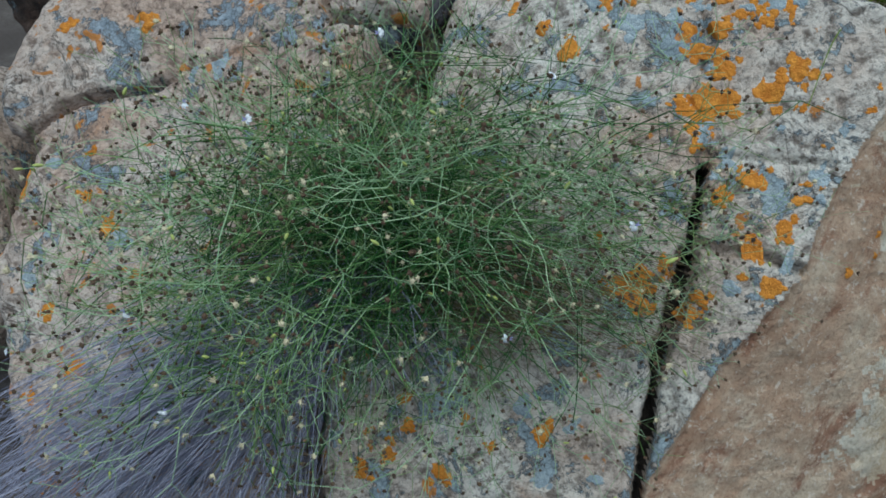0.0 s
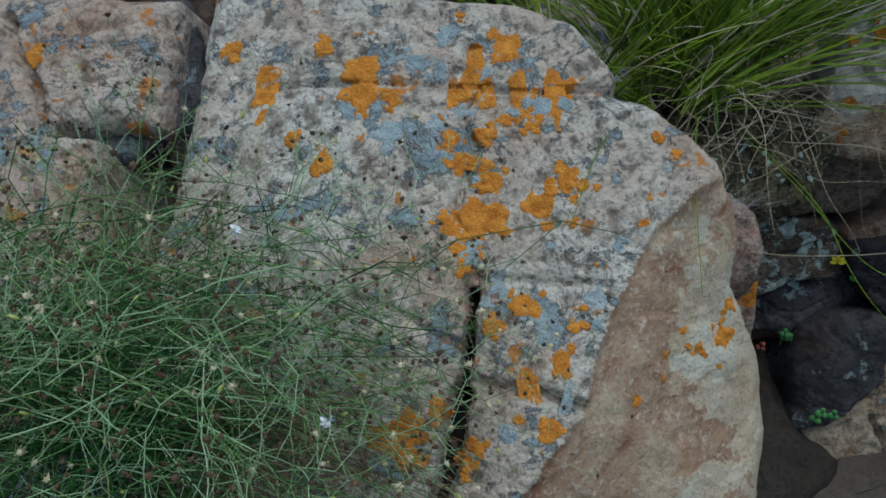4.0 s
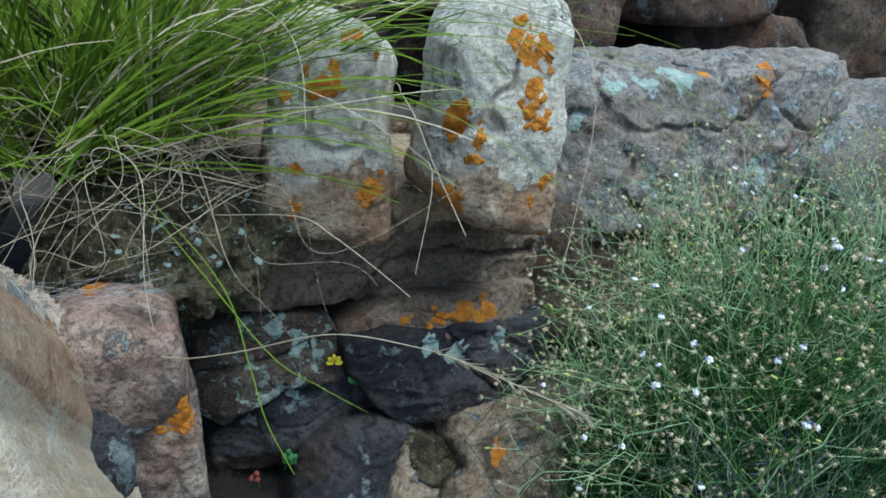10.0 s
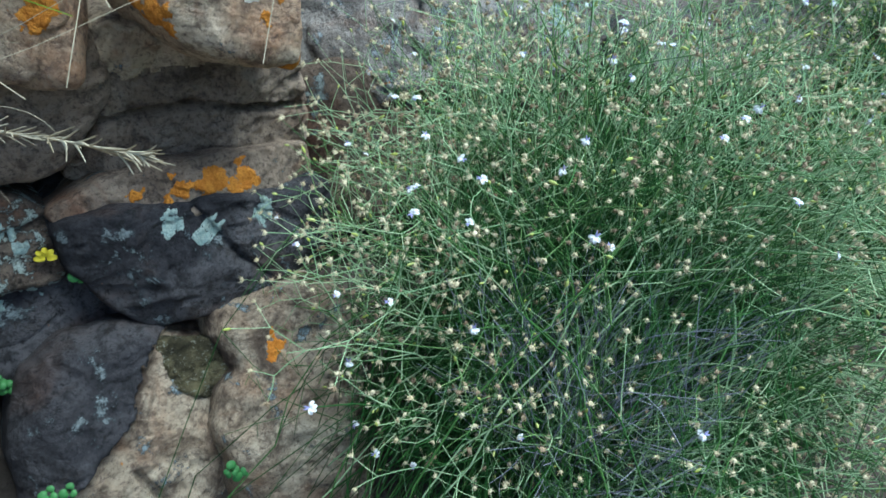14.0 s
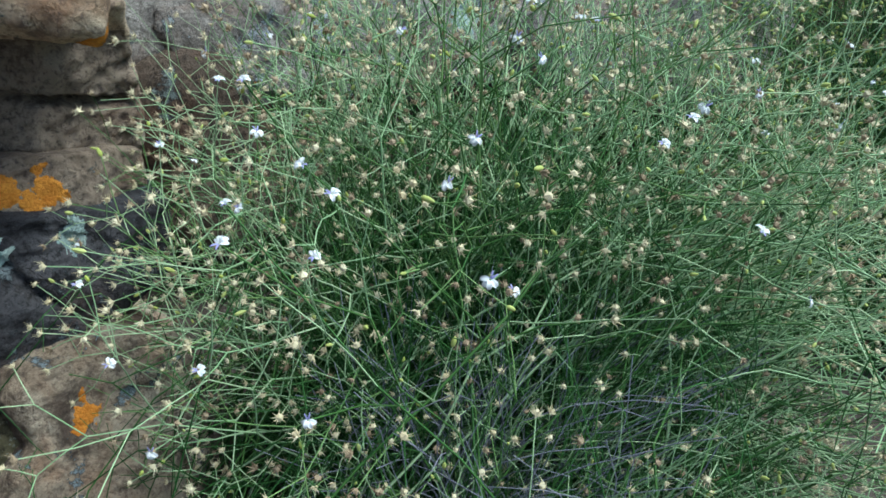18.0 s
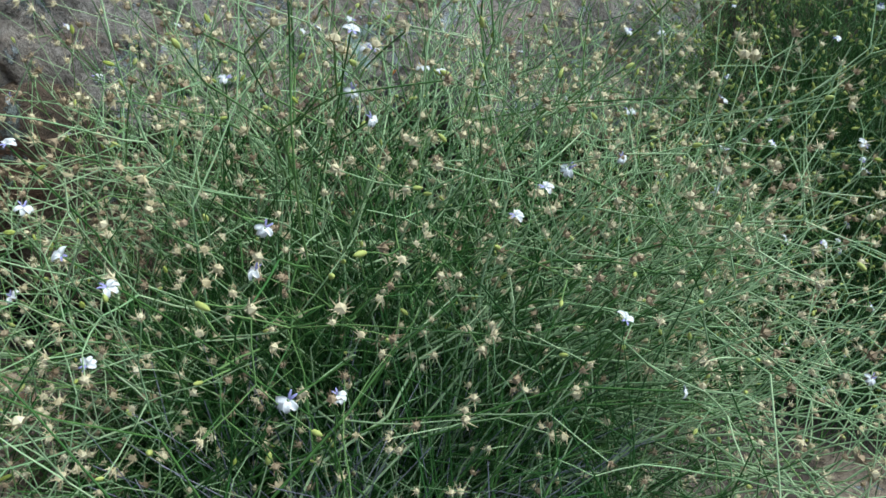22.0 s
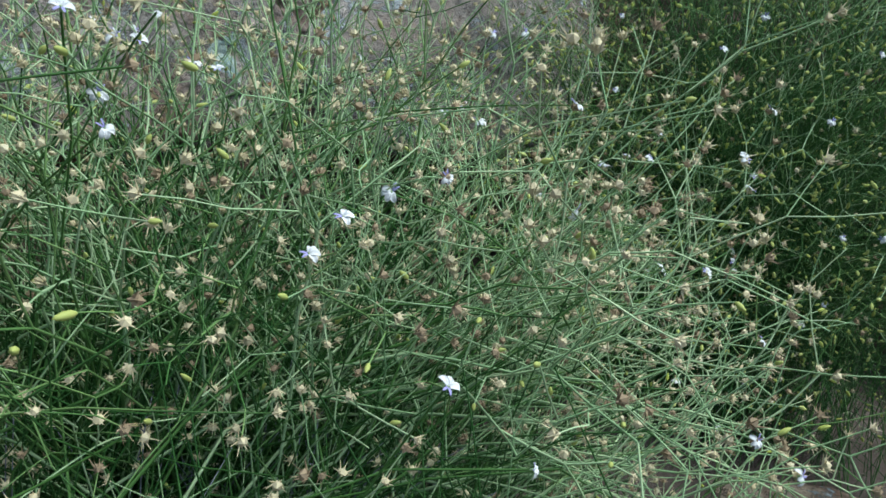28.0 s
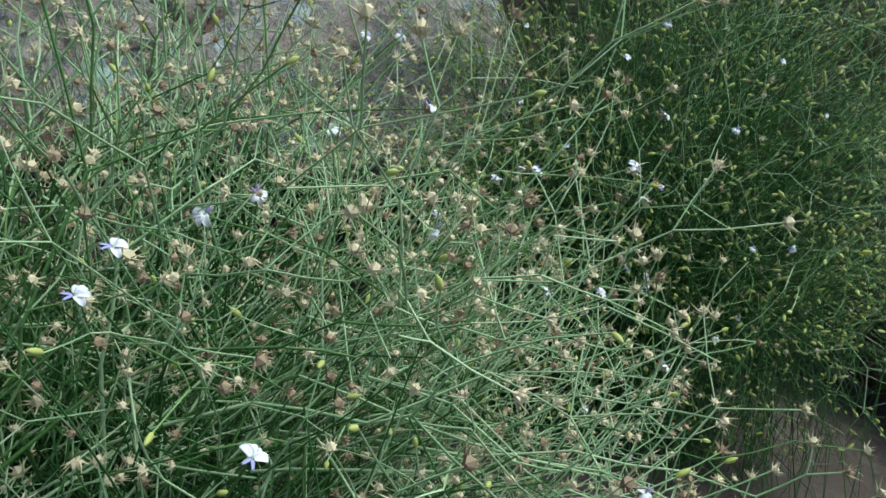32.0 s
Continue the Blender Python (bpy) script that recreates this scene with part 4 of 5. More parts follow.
def bush(name, label, base, spread, centre, radii, toward, stems, inner, flowers, seed, parts=280, husks=0.5, dark=0.0, buds=0.12, thick=0.0007, category="wild bush", drop=0.0, reach=0.036, more=20, bark=None, low=4, single=150, twig=None, hollow=None, wall=None, core=(0.4, 0.72), light=1.0, flower=(0.55, 0.8), bud_size=1.0):
    """A wiry, almost leafless bush: forked stems that rise from one root and arch out to a loose dome, with seed heads, buds and flowers at the tips."""
    rnd, nr = random.Random(seed), np.random.RandomState(seed)
    owner = thing(name, base, label, category)
    base, centre, radii, toward = (np.array(q, float) for q in (base, centre, radii, toward))
    deep, grown, tips = Tubes(3), [], []
    pen = {"main": None, "twigs": None}

    def begin(at):
        pen["main"], pen["twigs"] = Tubes(4), Tubes(3)
        grown.append((at, pen["main"], pen["twigs"], False))

    def root():
        return base + np.append(nr.normal(0, spread, 2), 0) * (1 + radii / radii.max())

    def path(a, c, n=10, lift=0.5):
        d = np.linalg.norm(c - a)
        b = a + 0.3 * (c - a) + np.array([0, 0, lift * d]) + nr.normal(0, 0.07 * d, 3)
        p = bezier(a, b, c, n)
        p[1:-1] += nr.normal(0, 0.010 * d, (n - 2, 3))
        return p

    def spray(p, t, length, depth, r):
        """A twig of straight pieces that forks at each node."""
        t = t / (np.linalg.norm(t) + 1e-9)
        end = p + t * length
        mid = p + t * length * 0.5 + nr.normal(0, 0.03 * length, 3)
        pen["twigs"].add(bezier(p, mid, end, 3), r, r * 0.85)
        if depth == 0:
            tips.append((end, end - mid))
            return
        axis = nr.normal(0, 1, 3)
        axis -= axis @ t * t
        axis /= np.linalg.norm(axis) + 1e-9
        for s in (-1, 1):
            if rnd.random() < 0.88:
                turn = rnd.uniform(0.3, 1.0)
                nxt = math.cos(turn) * t + s * math.sin(turn) * axis + np.array([0, 0, 0.12 - drop])
                spray(end, nxt, length * rnd.uniform(0.6, 1.05), depth - 1, r * 0.82)

    def target(deepness):
        while True:
            d = nr.normal(0, 1, 3)
            d /= np.linalg.norm(d)
            c = centre + d * radii * deepness
            if hollow and np.linalg.norm(c - hollow[0]) < hollow[1]:
                continue
            if wall and c @ np.array(wall[0]) > wall[1]:
                continue
            if d @ toward > -0.45 + 0.5 * rnd.random():
                return c

    for i in range(stems):
        c = target(rnd.uniform(*core))
        p = path(root(), c, 11, rnd.uniform(0.1, 0.45))
        r = thick * rnd.uniform(0.75, 1.3)
        begin(c)
        # Pale stems grow commoner towards +x -y: that side's brightness is put into colour.
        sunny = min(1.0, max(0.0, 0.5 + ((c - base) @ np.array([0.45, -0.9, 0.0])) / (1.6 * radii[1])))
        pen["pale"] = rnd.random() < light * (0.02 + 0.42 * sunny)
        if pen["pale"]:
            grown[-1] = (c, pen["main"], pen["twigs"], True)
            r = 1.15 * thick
        pen["main"].add(p, r * 1.1, r * 0.95)
        out = (c - centre) / radii
        out = out / (np.linalg.norm(out) + 1e-9)
        for k in range(low, 10):
            if rnd.random() < 0.3:
                t = p[k] - p[k - 1]
                t = 0.7 * t / (np.linalg.norm(t) + 1e-9) + nr.normal(0, 0.5, 3) + 0.5 * out
                spray(p[k], t, reach * rnd.uniform(0.7, 1.25), rnd.choice((2, 3)), r * 0.7)
        t = p[-1] - p[-2]
        spray(p[-1], 0.6 * t / np.linalg.norm(t) + 0.5 * out + nr.normal(0, 0.36, 3), reach * rnd.uniform(0.8, 1.35), rnd.choice((3, 4, 4)), r * 0.95)
    # Filler stems whose dark colour carries the shade inside the bush.
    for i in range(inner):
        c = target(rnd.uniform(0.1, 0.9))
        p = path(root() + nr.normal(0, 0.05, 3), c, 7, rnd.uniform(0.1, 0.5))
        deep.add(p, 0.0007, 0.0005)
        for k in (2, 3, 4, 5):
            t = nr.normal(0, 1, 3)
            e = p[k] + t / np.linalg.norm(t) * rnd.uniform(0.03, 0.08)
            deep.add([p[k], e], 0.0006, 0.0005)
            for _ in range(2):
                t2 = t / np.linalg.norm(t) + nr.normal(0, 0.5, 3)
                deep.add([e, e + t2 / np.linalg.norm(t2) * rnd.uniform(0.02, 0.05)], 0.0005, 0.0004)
    for at, want in flowers:
        at = np.array(at, float)
        p = path(root(), at, 11, 0.3)
        begin(at)
        pen["main"].add(p, thick * 1.1, thick * 0.6)
        t = p[-1] - p[-2]
        add_flower(owner, base, at, t / np.linalg.norm(t) + 0.9 * np.array(want, float), rnd, rnd.uniform(*flower))
        for k in (6, 8):
            spray(p[k], p[k] - p[k - 1] + nr.normal(0, 0.01, 3), reach * 0.8, 1, thick * 0.6)
    outer = [q for q in tips if np.linalg.norm((q[0] - centre) / radii) > 0.9 and (q[0] - centre) @ toward > 0.0]
    for at, t in rnd.sample(outer, min(more, len(outer))):
        add_flower(owner, base, at, t / (np.linalg.norm(t) + 1e-9) + 0.8 * toward, rnd, rnd.uniform(*flower))
    near = centre + toward * radii
    grown.sort(key=lambda q: np.linalg.norm(q[0] - near))
    bark = bark or STEM
    twig = twig or STEM
    for at, m, t, pale in grown[:single]:
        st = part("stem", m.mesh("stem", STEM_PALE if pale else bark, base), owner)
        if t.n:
            # Twigs too: the lit side is given the lighter green more often.
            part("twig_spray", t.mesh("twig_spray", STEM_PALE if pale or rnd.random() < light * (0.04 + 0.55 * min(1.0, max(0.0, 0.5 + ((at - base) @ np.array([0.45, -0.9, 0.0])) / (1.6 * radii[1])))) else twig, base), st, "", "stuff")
    rest_m, rest_t, rest_p = Tubes(4), Tubes(3), Tubes(3)
    for n, (at, m, t, pale) in enumerate(grown[single:]):
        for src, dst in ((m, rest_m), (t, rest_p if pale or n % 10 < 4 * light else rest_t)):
            dst.f += [f + dst.n for f in src.f]
            dst.v += src.v
            dst.n += src.n
    part("stem_tangle", rest_m.mesh("stem_tangle", bark, base), owner, "", "stuff")
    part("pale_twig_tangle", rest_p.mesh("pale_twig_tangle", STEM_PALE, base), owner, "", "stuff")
    part("twig_tangle", rest_t.mesh("twig_tangle", twig, base), owner, "", "stuff")
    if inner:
        part("inner_growth", deep.mesh("inner_growth", INNER_SHADE, base), owner, "", "stuff")
    groups = {"pale": [], "dark": [], "brown": [], "bud": []}
    for at, d in tips:
        x = rnd.random()
        if x < husks:
            kind = ("dark" if dark > 0.5 else "brown") if rnd.random() < dark else "pale"
        elif x < husks + buds:
            kind = "bud"
        else:
            continue
        s = rnd.uniform(0.7, 1.2) * (0.8 if kind == "dark" else bud_size if kind == "bud" else 1.0)
        m = Matrix.Translation(at) @ basis(d + nr.normal(0, 0.004, 3), rnd.uniform(0, 6)) @ Matrix.Diagonal((s, s, s * rnd.uniform(0.8, 1.3), 1))
        groups[kind].append((at, m))
    for kind, sv, sf, me, mat, nm in (("pale", HUSK_V, HUSK_F, HUSK_ME, HUSK, "seed_head"), ("dark", DARK_V, DARK_F, HUSK_DARK_ME, HUSK_DARK, "seed_head"), ("brown", HUSK_V, HUSK_F, HUSK_BROWN_ME, HUSK_BROWN, "seed_head"), ("bud", BUD_V, BUD_F, BUD_ME, BUD, "bud")):
        got = sorted(groups[kind], key=lambda q: np.linalg.norm(q[0] - near))
        some = got[: parts if kind != "bud" else parts // 2]
        for at, m in some:
            ob = part(nm, me, owner)
            ob.matrix_basis = Matrix.Translation(-Vector(base)) @ m
        rest = [m for _, m in got[len(some) :]]
        if rest:
            part(nm + "_scatter", scatter(nm, sv, sf, rest, mat, base), owner, "", "stuff")
    return owner


def hairs(name, label, owner, base, spread, ends, count, material, r, seed, lift=0.3, kind="stuff", sag=0.0):
    """Many fine dry stems from round one root to places inside a box (centre, half size)."""
    nr, t = np.random.RandomState(seed), Tubes(3)
    b0, (c, h) = np.array(base, float), ends
    for _ in range(count):
        a = b0 + nr.normal(0, spread, 3)
        e = np.array(c) + nr.uniform(-1, 1, 3) * np.array(h)
        d = np.linalg.norm(e - a)
        m = 0.5 * (a + e) + np.array([0, 0, lift * d]) + nr.normal(0, 0.12 * d, 3)
        p = bezier(a, m, e, 8)
        p[:, 2] -= sag * np.linspace(0, 1, 8) ** 2
        t.add(p, r, r * 0.5)
    return part(name, t.mesh(name, material, owner.location), owner, label, kind)


def blade(t, pts, width, fold=0.35):
    """Adds a folded, tapering grass blade to a list of verts and faces."""
    v, f = t
    pts = np.asarray(pts, float)
    n = len(pts)
    d = np.gradient(pts, axis=0)
    d /= np.linalg.norm(d, axis=1)[:, None] + 1e-9
    side = np.cross(d, [0.2, -0.5, 0.84])
    side /= np.linalg.norm(side, axis=1)[:, None] + 1e-9
    up = np.cross(side, d)
    s = np.linspace(0, 1, n)
    w = (width * (0.7 + 0.5 * s) * np.clip(1.15 - s, 0.03, 1) ** 0.6)[:, None]
    b = len(v)
    for a, m, c in zip(pts - side * w + up * w * fold, pts, pts + side * w + up * w * fold):
        v += [a, m, c]
    for i in range(n - 1):
        k = b + 3 * i
        f += [(k, k + 1, k + 4, k + 3), (k + 1, k + 2, k + 5, k + 4)]


# ---------------------------------------------------------------- the bush on the main boulder
ROOT_A = on_face(-0.485, -0.07, -0.06)
FLOWERS_A = [((-0.15, 0.576, 0.959), (0, -1, 0.5)), ((0.163, 0.496, 0.85), (0, -1, 0.5)), ((0.046, 0.481, 0.757), (0, -1, 0.5)), ((-0.03, 0.63, 1.0), (0, -1, 0.5)), ((0.12, 0.62, 0.94), (0, -1, 0.4)), ((-0.28, 0.5, 0.83), (0, -1, 0.5))]
bush_a = bush("wiry_bush", "wiry green bush with dark seed heads growing from a rock crack", ROOT_A, 0.085, on_face(-0.43, -0.125, 0.13), (0.41, 0.20, 0.27), (0.0, -0.8, 0.6), 280, 220, FLOWERS_A, 11, 260, 0.62, 0.88, 0.03, 0.00062, reach=0.034, more=4, twig=STEM_WARM, low=3, core=(0.45, 0.86), light=0.7, flower=(0.6, 0.78))

dead = thing("dry_stem_tuft", on_face(-0.60, -0.2, 0.0), "tuft of dead grey-lilac stems hanging beside the bush", "dry plant")
hairs("dead_stem_tangle", "", dead, on_face(-0.56, -0.17, 0.03), 0.02, (on_face(-0.83, -0.36, 0.09), (0.24, 0.12, 0.10)), 950, DEAD, 0.0007, 5, 0.12)
hairs("upright_stem_tangle", "", dead, on_face(-0.5, -0.1, 0.0), 0.03, (on_face(-0.60, -0.22, 0.12), (0.22, 0.10, 0.09)), 160, DEAD, 0.0008, 6, 0.15)

hairs("dry_twig_tangle", "olive-brown dry twigs under the bush", bush_a, ROOT_A, 0.05, (on_face(-0.24, -0.22, 0.05), (0.13, 0.07, 0.06)), 260, DRY_TWIG, 0.0007, 7, 0.1)

# ---------------------------------------------------------------- the large bush
FLOWERS_B = [(1.287, 0.643, 0.673), (1.207, 0.566, 0.631), (1.261, 0.562, 0.644), (1.051, 0.515, 0.525), (1.333, 0.446, 0.58), (1.325, 0.323, 0.449), (1.395, 0.487, 0.713), (1.2, 0.561, 0.611), (1.28, 0.437, 0.612), (1.427, 0.33, 0.636),
             (1.494, 0.398, 0.69), (1.19, 0.481, 0.543), (1.461, 0.292, 0.59), (1.417, 0.617, 0.704), (1.262, 0.55, 0.588), (1.386, 0.499, 0.758), (1.737, 0.408, 0.778), (1.629, 0.268, 0.647), (1.691, 0.229, 0.655), (1.754, 0.452, 0.759),
             (1.734, 0.419, 0.765), (1.723, 0.302, 0.696)]
bush_b = bush("wiry_bush", "large wiry green bush with cream seed heads and white flowers", (1.54, 0.58, 0.10), 0.085, (1.60, 0.55, 0.41), (0.40, 0.455, 0.36), (-0.45, -0.5, 0.7), 500, 1300, [(f, (-0.5, -0.6, 0.7)) for f in FLOWERS_B], 21, 300, 0.75, 0.25, 0.10, 0.00095, reach=0.056, more=95, bark=BARK, low=6, light=1.3, hollow=((1.31, 0.33, 0.50), 0.215), wall=((-0.708, 0.699, -0.103), -0.462))

hairs("dead_stem_tangle", "grey dead stems inside the bush", bush_b, (1.5, 0.52, 0.12), 0.03, ((1.42, 0.45, 0.42), (0.17, 0.15, 0.12)), 620, DEAD, 0.0007, 15, 0.1)
hairs("pale_stem_tangle", "pale green stems low in the bush", bush_b, (1.5, 0.52, 0.12), 0.05, ((1.45, 0.40, 0.44), (0.15, 0.13, 0.11)), 300, STEM_PALE, 0.0007, 16, 0.12)

# ---------------------------------------------------------------- the bush beyond it
FLOWERS_C = [(2.119, 0.287, 0.773), (2.173, 0.252, 0.819), (2.071, 0.212, 0.645), (2.259, 0.438, 0.789), (2.1, 0.15, 0.72), (2.16, 0.12, 0.8), (2.08, 0.1, 0.6), (2.12, 0.33, 0.66), (2.2, 0.3, 0.86), (2.14, 0.2, 0.52), (2.2, 0.05, 0.75), (2.13, 0.4, 0.7)]
bush_c = bush("wiry_bush", "dense dark green wiry bush with many yellow buds", (2.52, 0.22, 0.12), 0.09, (2.56, 0.2, 0.60), (0.50, 0.58, 0.55), (-0.85, -0.2, 0.45), 560, 900, [(f, (-0.8, -0.2, 0.6)) for f in FLOWERS_C], 31, 240, 0.12, 0.5, 0.62, 0.0008, reach=0.052, more=40, bark=BARK, low=4, light=0.45, bud_size=1.35)

# ---------------------------------------------------------------- grass tussock
ROOT_G = np.array([0.815, 1.10, 0.785])


def tussock():
    nr = np.random.RandomState(8)
    owner = thing("grass_tussock", ROOT_G, "green grass tussock with dry straw on the mossy bank", "grass")
    green, dry = ([], []), ([], [])
    tillers = []
    for k in range(46):
        way = k % 23
        if way < 6:
            lean, tilt, far = nr.normal(-0.3, 0.35), max(26, nr.normal(40, 9)), nr.uniform(0.5, 0.88)
        elif way < 13:
            lean, tilt, far = nr.normal(2.4, 0.6), nr.normal(42, 17), nr.uniform(0.45, 0.8)
        elif way < 20:
            lean, tilt, far = nr.uniform(0.2, 2.6), nr.normal(58, 14), nr.uniform(0.5, 0.85)
        else:
            lean, tilt, far = nr.uniform(-2.6, -0.6), nr.normal(50, 14), nr.uniform(0.25, 0.42)
        tillers.append((lean, tilt, far, np.array([nr.normal(-0.03, 0.10) + 0.03 * math.cos(lean), nr.normal(0.02, 0.045), nr.normal(0, 0.012)])))
    for i in range(760):
        # blades stand in tillers; each tiller leans its own way along the ledge
        lean, tilt, far, foot = tillers[i % len(tillers)]
        az, el, ln = lean + nr.normal(0, 0.20), np.clip(tilt + nr.normal(0, 9), 2, 89), far * nr.uniform(0.5, 1.1)
        d = np.array([math.cos(az) * math.cos(radians(el)), math.sin(az) * math.cos(radians(el)), math.sin(radians(el))])
        if -0.49 * d[0] - 0.87 * d[1] > 0.3:
            ln *= 0.6
            d[2] = abs(d[2]) + 0.2
        s = np.linspace(0, 1, 9)[:, None]
        a = ROOT_G + foot + nr.normal(0, 0.009, 3)
        sag = nr.uniform(0.05, 0.5) * ln
        bend = nr.normal(0, 0.09, 3) * ln
        p = a + d * ln * s + s**2 * (np.array([0, 0, -sag]) + bend) - ROOT_G
        old = nr.uniform() < 0.10
        if i < 230:
            one = ([], [])
            blade(one, p, nr.uniform(0.0015, 0.0031))
            part("dry_blade" if old else "blade", mesh_from("blade", one[0], one[1], STRAW if old else GRASS), owner, "pale dry grass blade" if old else "")
        else:
            blade(dry if old else green, p, nr.uniform(0.0012, 0.0026))
    part("blade_tangle", mesh_from("blade_tangle", green[0], green[1], GRASS), owner, "", "stuff")
    part("dry_blade_tangle", mesh_from("dry_blade_tangle", dry[0], dry[1], STRAW), owner, "", "stuff")
    straw = Tubes(3)
    for i in range(62):
        az = nr.uniform(math.pi * 0.9, math.pi * 2.1)
        d = np.array([math.cos(az), 0.7 * math.sin(az), nr.uniform(-0.1, 0.8)])
        ln = nr.uniform(0.10, 0.38)
        s = np.linspace(0, 1, 26)[:, None]
        a = ROOT_G + np.append(nr.normal(0, 0.05, 2), 0.0) + np.array([0.02, -0.03, 0])
        curl = nr.normal(0, 0.16 * ln, 3) * np.sin(s * math.pi * nr.uniform(0.8, 2.6)) + nr.normal(0, 0.06 * ln, 3) * np.sin(s * math.pi * nr.uniform(2, 4))
        p = a + d * ln * s * 0.8 + s**2 * np.array([0, 0, -nr.uniform(0.3, 1.1) * ln]) + curl
        straw.add(p, nr.uniform(0.0004, 0.0009), 0.0003)
    part("dry_straw", straw.mesh("dry_straw", STRAW, ROOT_G), owner, "tangle of pale dry straw", "stuff")
    LONG = [
        [(0.85, 1.126, 0.762), (1.014, 0.946, 0.865), (1.164, 0.806, 0.899), (1.257, 0.676, 0.887), (1.347, 0.58, 0.861)],
        [(0.84, 1.089, 0.76), (1.046, 0.998, 0.879), (1.151, 0.9, 0.941), (1.245, 0.806, 0.974), (1.335, 0.738, 1.001)],
        [(0.84, 1.078, 0.75), (1.0, 0.96, 0.83), (1.12, 0.86, 0.86), (1.22, 0.80, 0.85)],
        [(0.81, 1.02, 0.74), (0.83, 0.892, 0.70), (0.867, 0.79, 0.632), (0.886, 0.724, 0.627), (0.904, 0.661, 0.628)],
        [(0.82, 1.02, 0.74), (0.85, 0.872, 0.68), (0.841, 0.78, 0.632), (0.825, 0.707, 0.621), (0.817, 0.633, 0.617)],
        [(0.77, 1.03, 0.76), (0.66, 0.88, 0.83), (0.58, 0.74, 0.82), (0.53, 0.63, 0.77)],
        [(0.76, 1.04, 0.76), (0.62, 0.92, 0.86), (0.5, 0.8, 0.87), (0.42, 0.7, 0.83)],
        [(0.83, 1.08, 0.76), (1.05, 1.02, 0.90), (1.25, 0.95, 0.99), (1.42, 0.9, 1.04)],
        [(0.84, 1.10, 0.79), (1.08, 1.0, 0.94), (1.3, 0.88, 0.96), (1.55, 0.76, 0.90)],
        [(0.84, 1.12, 0.79), (1.1, 1.08, 0.98), (1.35, 1.0, 1.08), (1.6, 0.94, 1.12)],
        [(0.84, 1.12, 0.80), (1.08, 1.1, 1.0), (1.3, 1.06, 1.1), (1.5, 1.02, 1.17)],
        [(0.83, 1.08, 0.79), (1.0, 0.99, 0.87), (1.15, 0.92, 0.86), (1.26, 0.87, 0.82)],
        [(0.83, 1.07, 0.79), (0.97, 1.0, 0.85), (1.1, 0.95, 0.85), (1.2, 0.93, 0.80)],
        [(0.78, 1.07, 0.79), (0.62, 1.0, 0.87), (0.48, 0.94, 0.9), (0.36, 0.9, 0.89)],
    ]
    for pts in LONG:
        v, f = [], []
        blade((v, f), spline(pts, 20), 0.0010)
        part("long_blade", mesh_from("long_blade", [tuple(np.array(q) - ROOT_G) for q in v], f, GRASS), owner, "long arching green grass blade")
    DRY = [
        [(0.84, 1.08, 0.76), (0.918, 1.054, 0.955), (0.935, 0.979, 0.955), (0.94, 0.904, 0.941), (0.93, 0.843, 0.911), (0.913, 0.8, 0.857)],
        [(0.90, 1.02, 0.70), (0.956, 0.911, 0.726), (0.953, 0.815, 0.736), (0.964, 0.75, 0.724), (0.973, 0.7, 0.712)],
        [(0.86, 1.05, 0.76), (1.057, 0.92, 0.866), (1.06, 0.854, 0.868), (1.046, 0.771, 0.813), (1.036, 0.7, 0.764)],
        [(0.86, 1.07, 0.77), (1.1, 0.95, 0.96), (1.216, 0.804, 0.96), (1.207, 0.732, 0.934), (1.185, 0.687, 0.87), (1.111, 0.636, 0.731)],
        [(0.86, 1.06, 0.77), (1.047, 0.925, 0.814), (1.079, 0.848, 0.803), (1.075, 0.812, 0.779), (1.029, 0.771, 0.694)],
    ]
    for pts in DRY:
        t = Tubes(4)
        t.add(spline(pts, 24), 0.0009, 0.0004)
        part("dry_stalk", t.mesh("dry_stalk", STRAW, ROOT_G), owner, "thin bent straw-coloured stalk")
    # one long stalk with a feathery seed head
    t, awn = Tubes(4), Tubes(3)
    stalk = spline([(0.79, 0.95, 0.57), (0.803, 0.86, 0.61), (0.831, 0.775, 0.655), (0.875, 0.682, 0.708), (0.901, 0.589, 0.736), (0.908, 0.522, 0.751), (0.91, 0.456, 0.764), (0.91, 0.433, 0.769)], 44)
    t.add(stalk, 0.0008, 0.0004)
    ob = part("seed_stalk", t.mesh("seed_stalk", STRAW, ROOT_G), owner, "long arching stalk with a feathery pale seed head")
    for i in range(26, 43):
        for _ in range(4):
            a = stalk[i]
            d = stalk[i] - stalk[i - 1]
            d = d / np.linalg.norm(d) + nr.normal(0, 0.13, 3)
            awn.add(bezier(a, a + d * 0.007, a + d * 0.017 + nr.normal(0, 0.002, 3), 5), 0.0007, 0.00025)
    part("seed_plume", awn.mesh("seed_plume", STRAW, ROOT_G), ob, "feathery cream grass seed head")


tussock()


def web():
    """A torn sheet of spider silk between the boulder and the wedged rock."""
    nr, t = np.random.RandomState(3), Tubes(3)
    at = np.array([0.745, 0.9, 0.69])
    owner = thing("spider_web", at, "torn grey spider web under the grass", "web")
    for i in range(24):
        a = at + np.array([-0.065, -0.075, 0.03]) + nr.normal(0, 0.012, 3)
        b = at + np.array([0.075, 0.045, -0.02]) + nr.normal(0, 0.018, 3)
        if i % 3 == 0:
            s = nr.uniform(0.1, 0.9)
            a, b = a + s * (b - a), a + s * (b - a) + nr.normal(0, 0.025, 3)
        t.add(bezier(a, 0.5 * (a + b) - [0, 0, nr.uniform(0, 0.02)], b, 6), 0.00012, 0.00012)
    part("silk", t.mesh("silk", SILK, at), owner, "", "stuff")


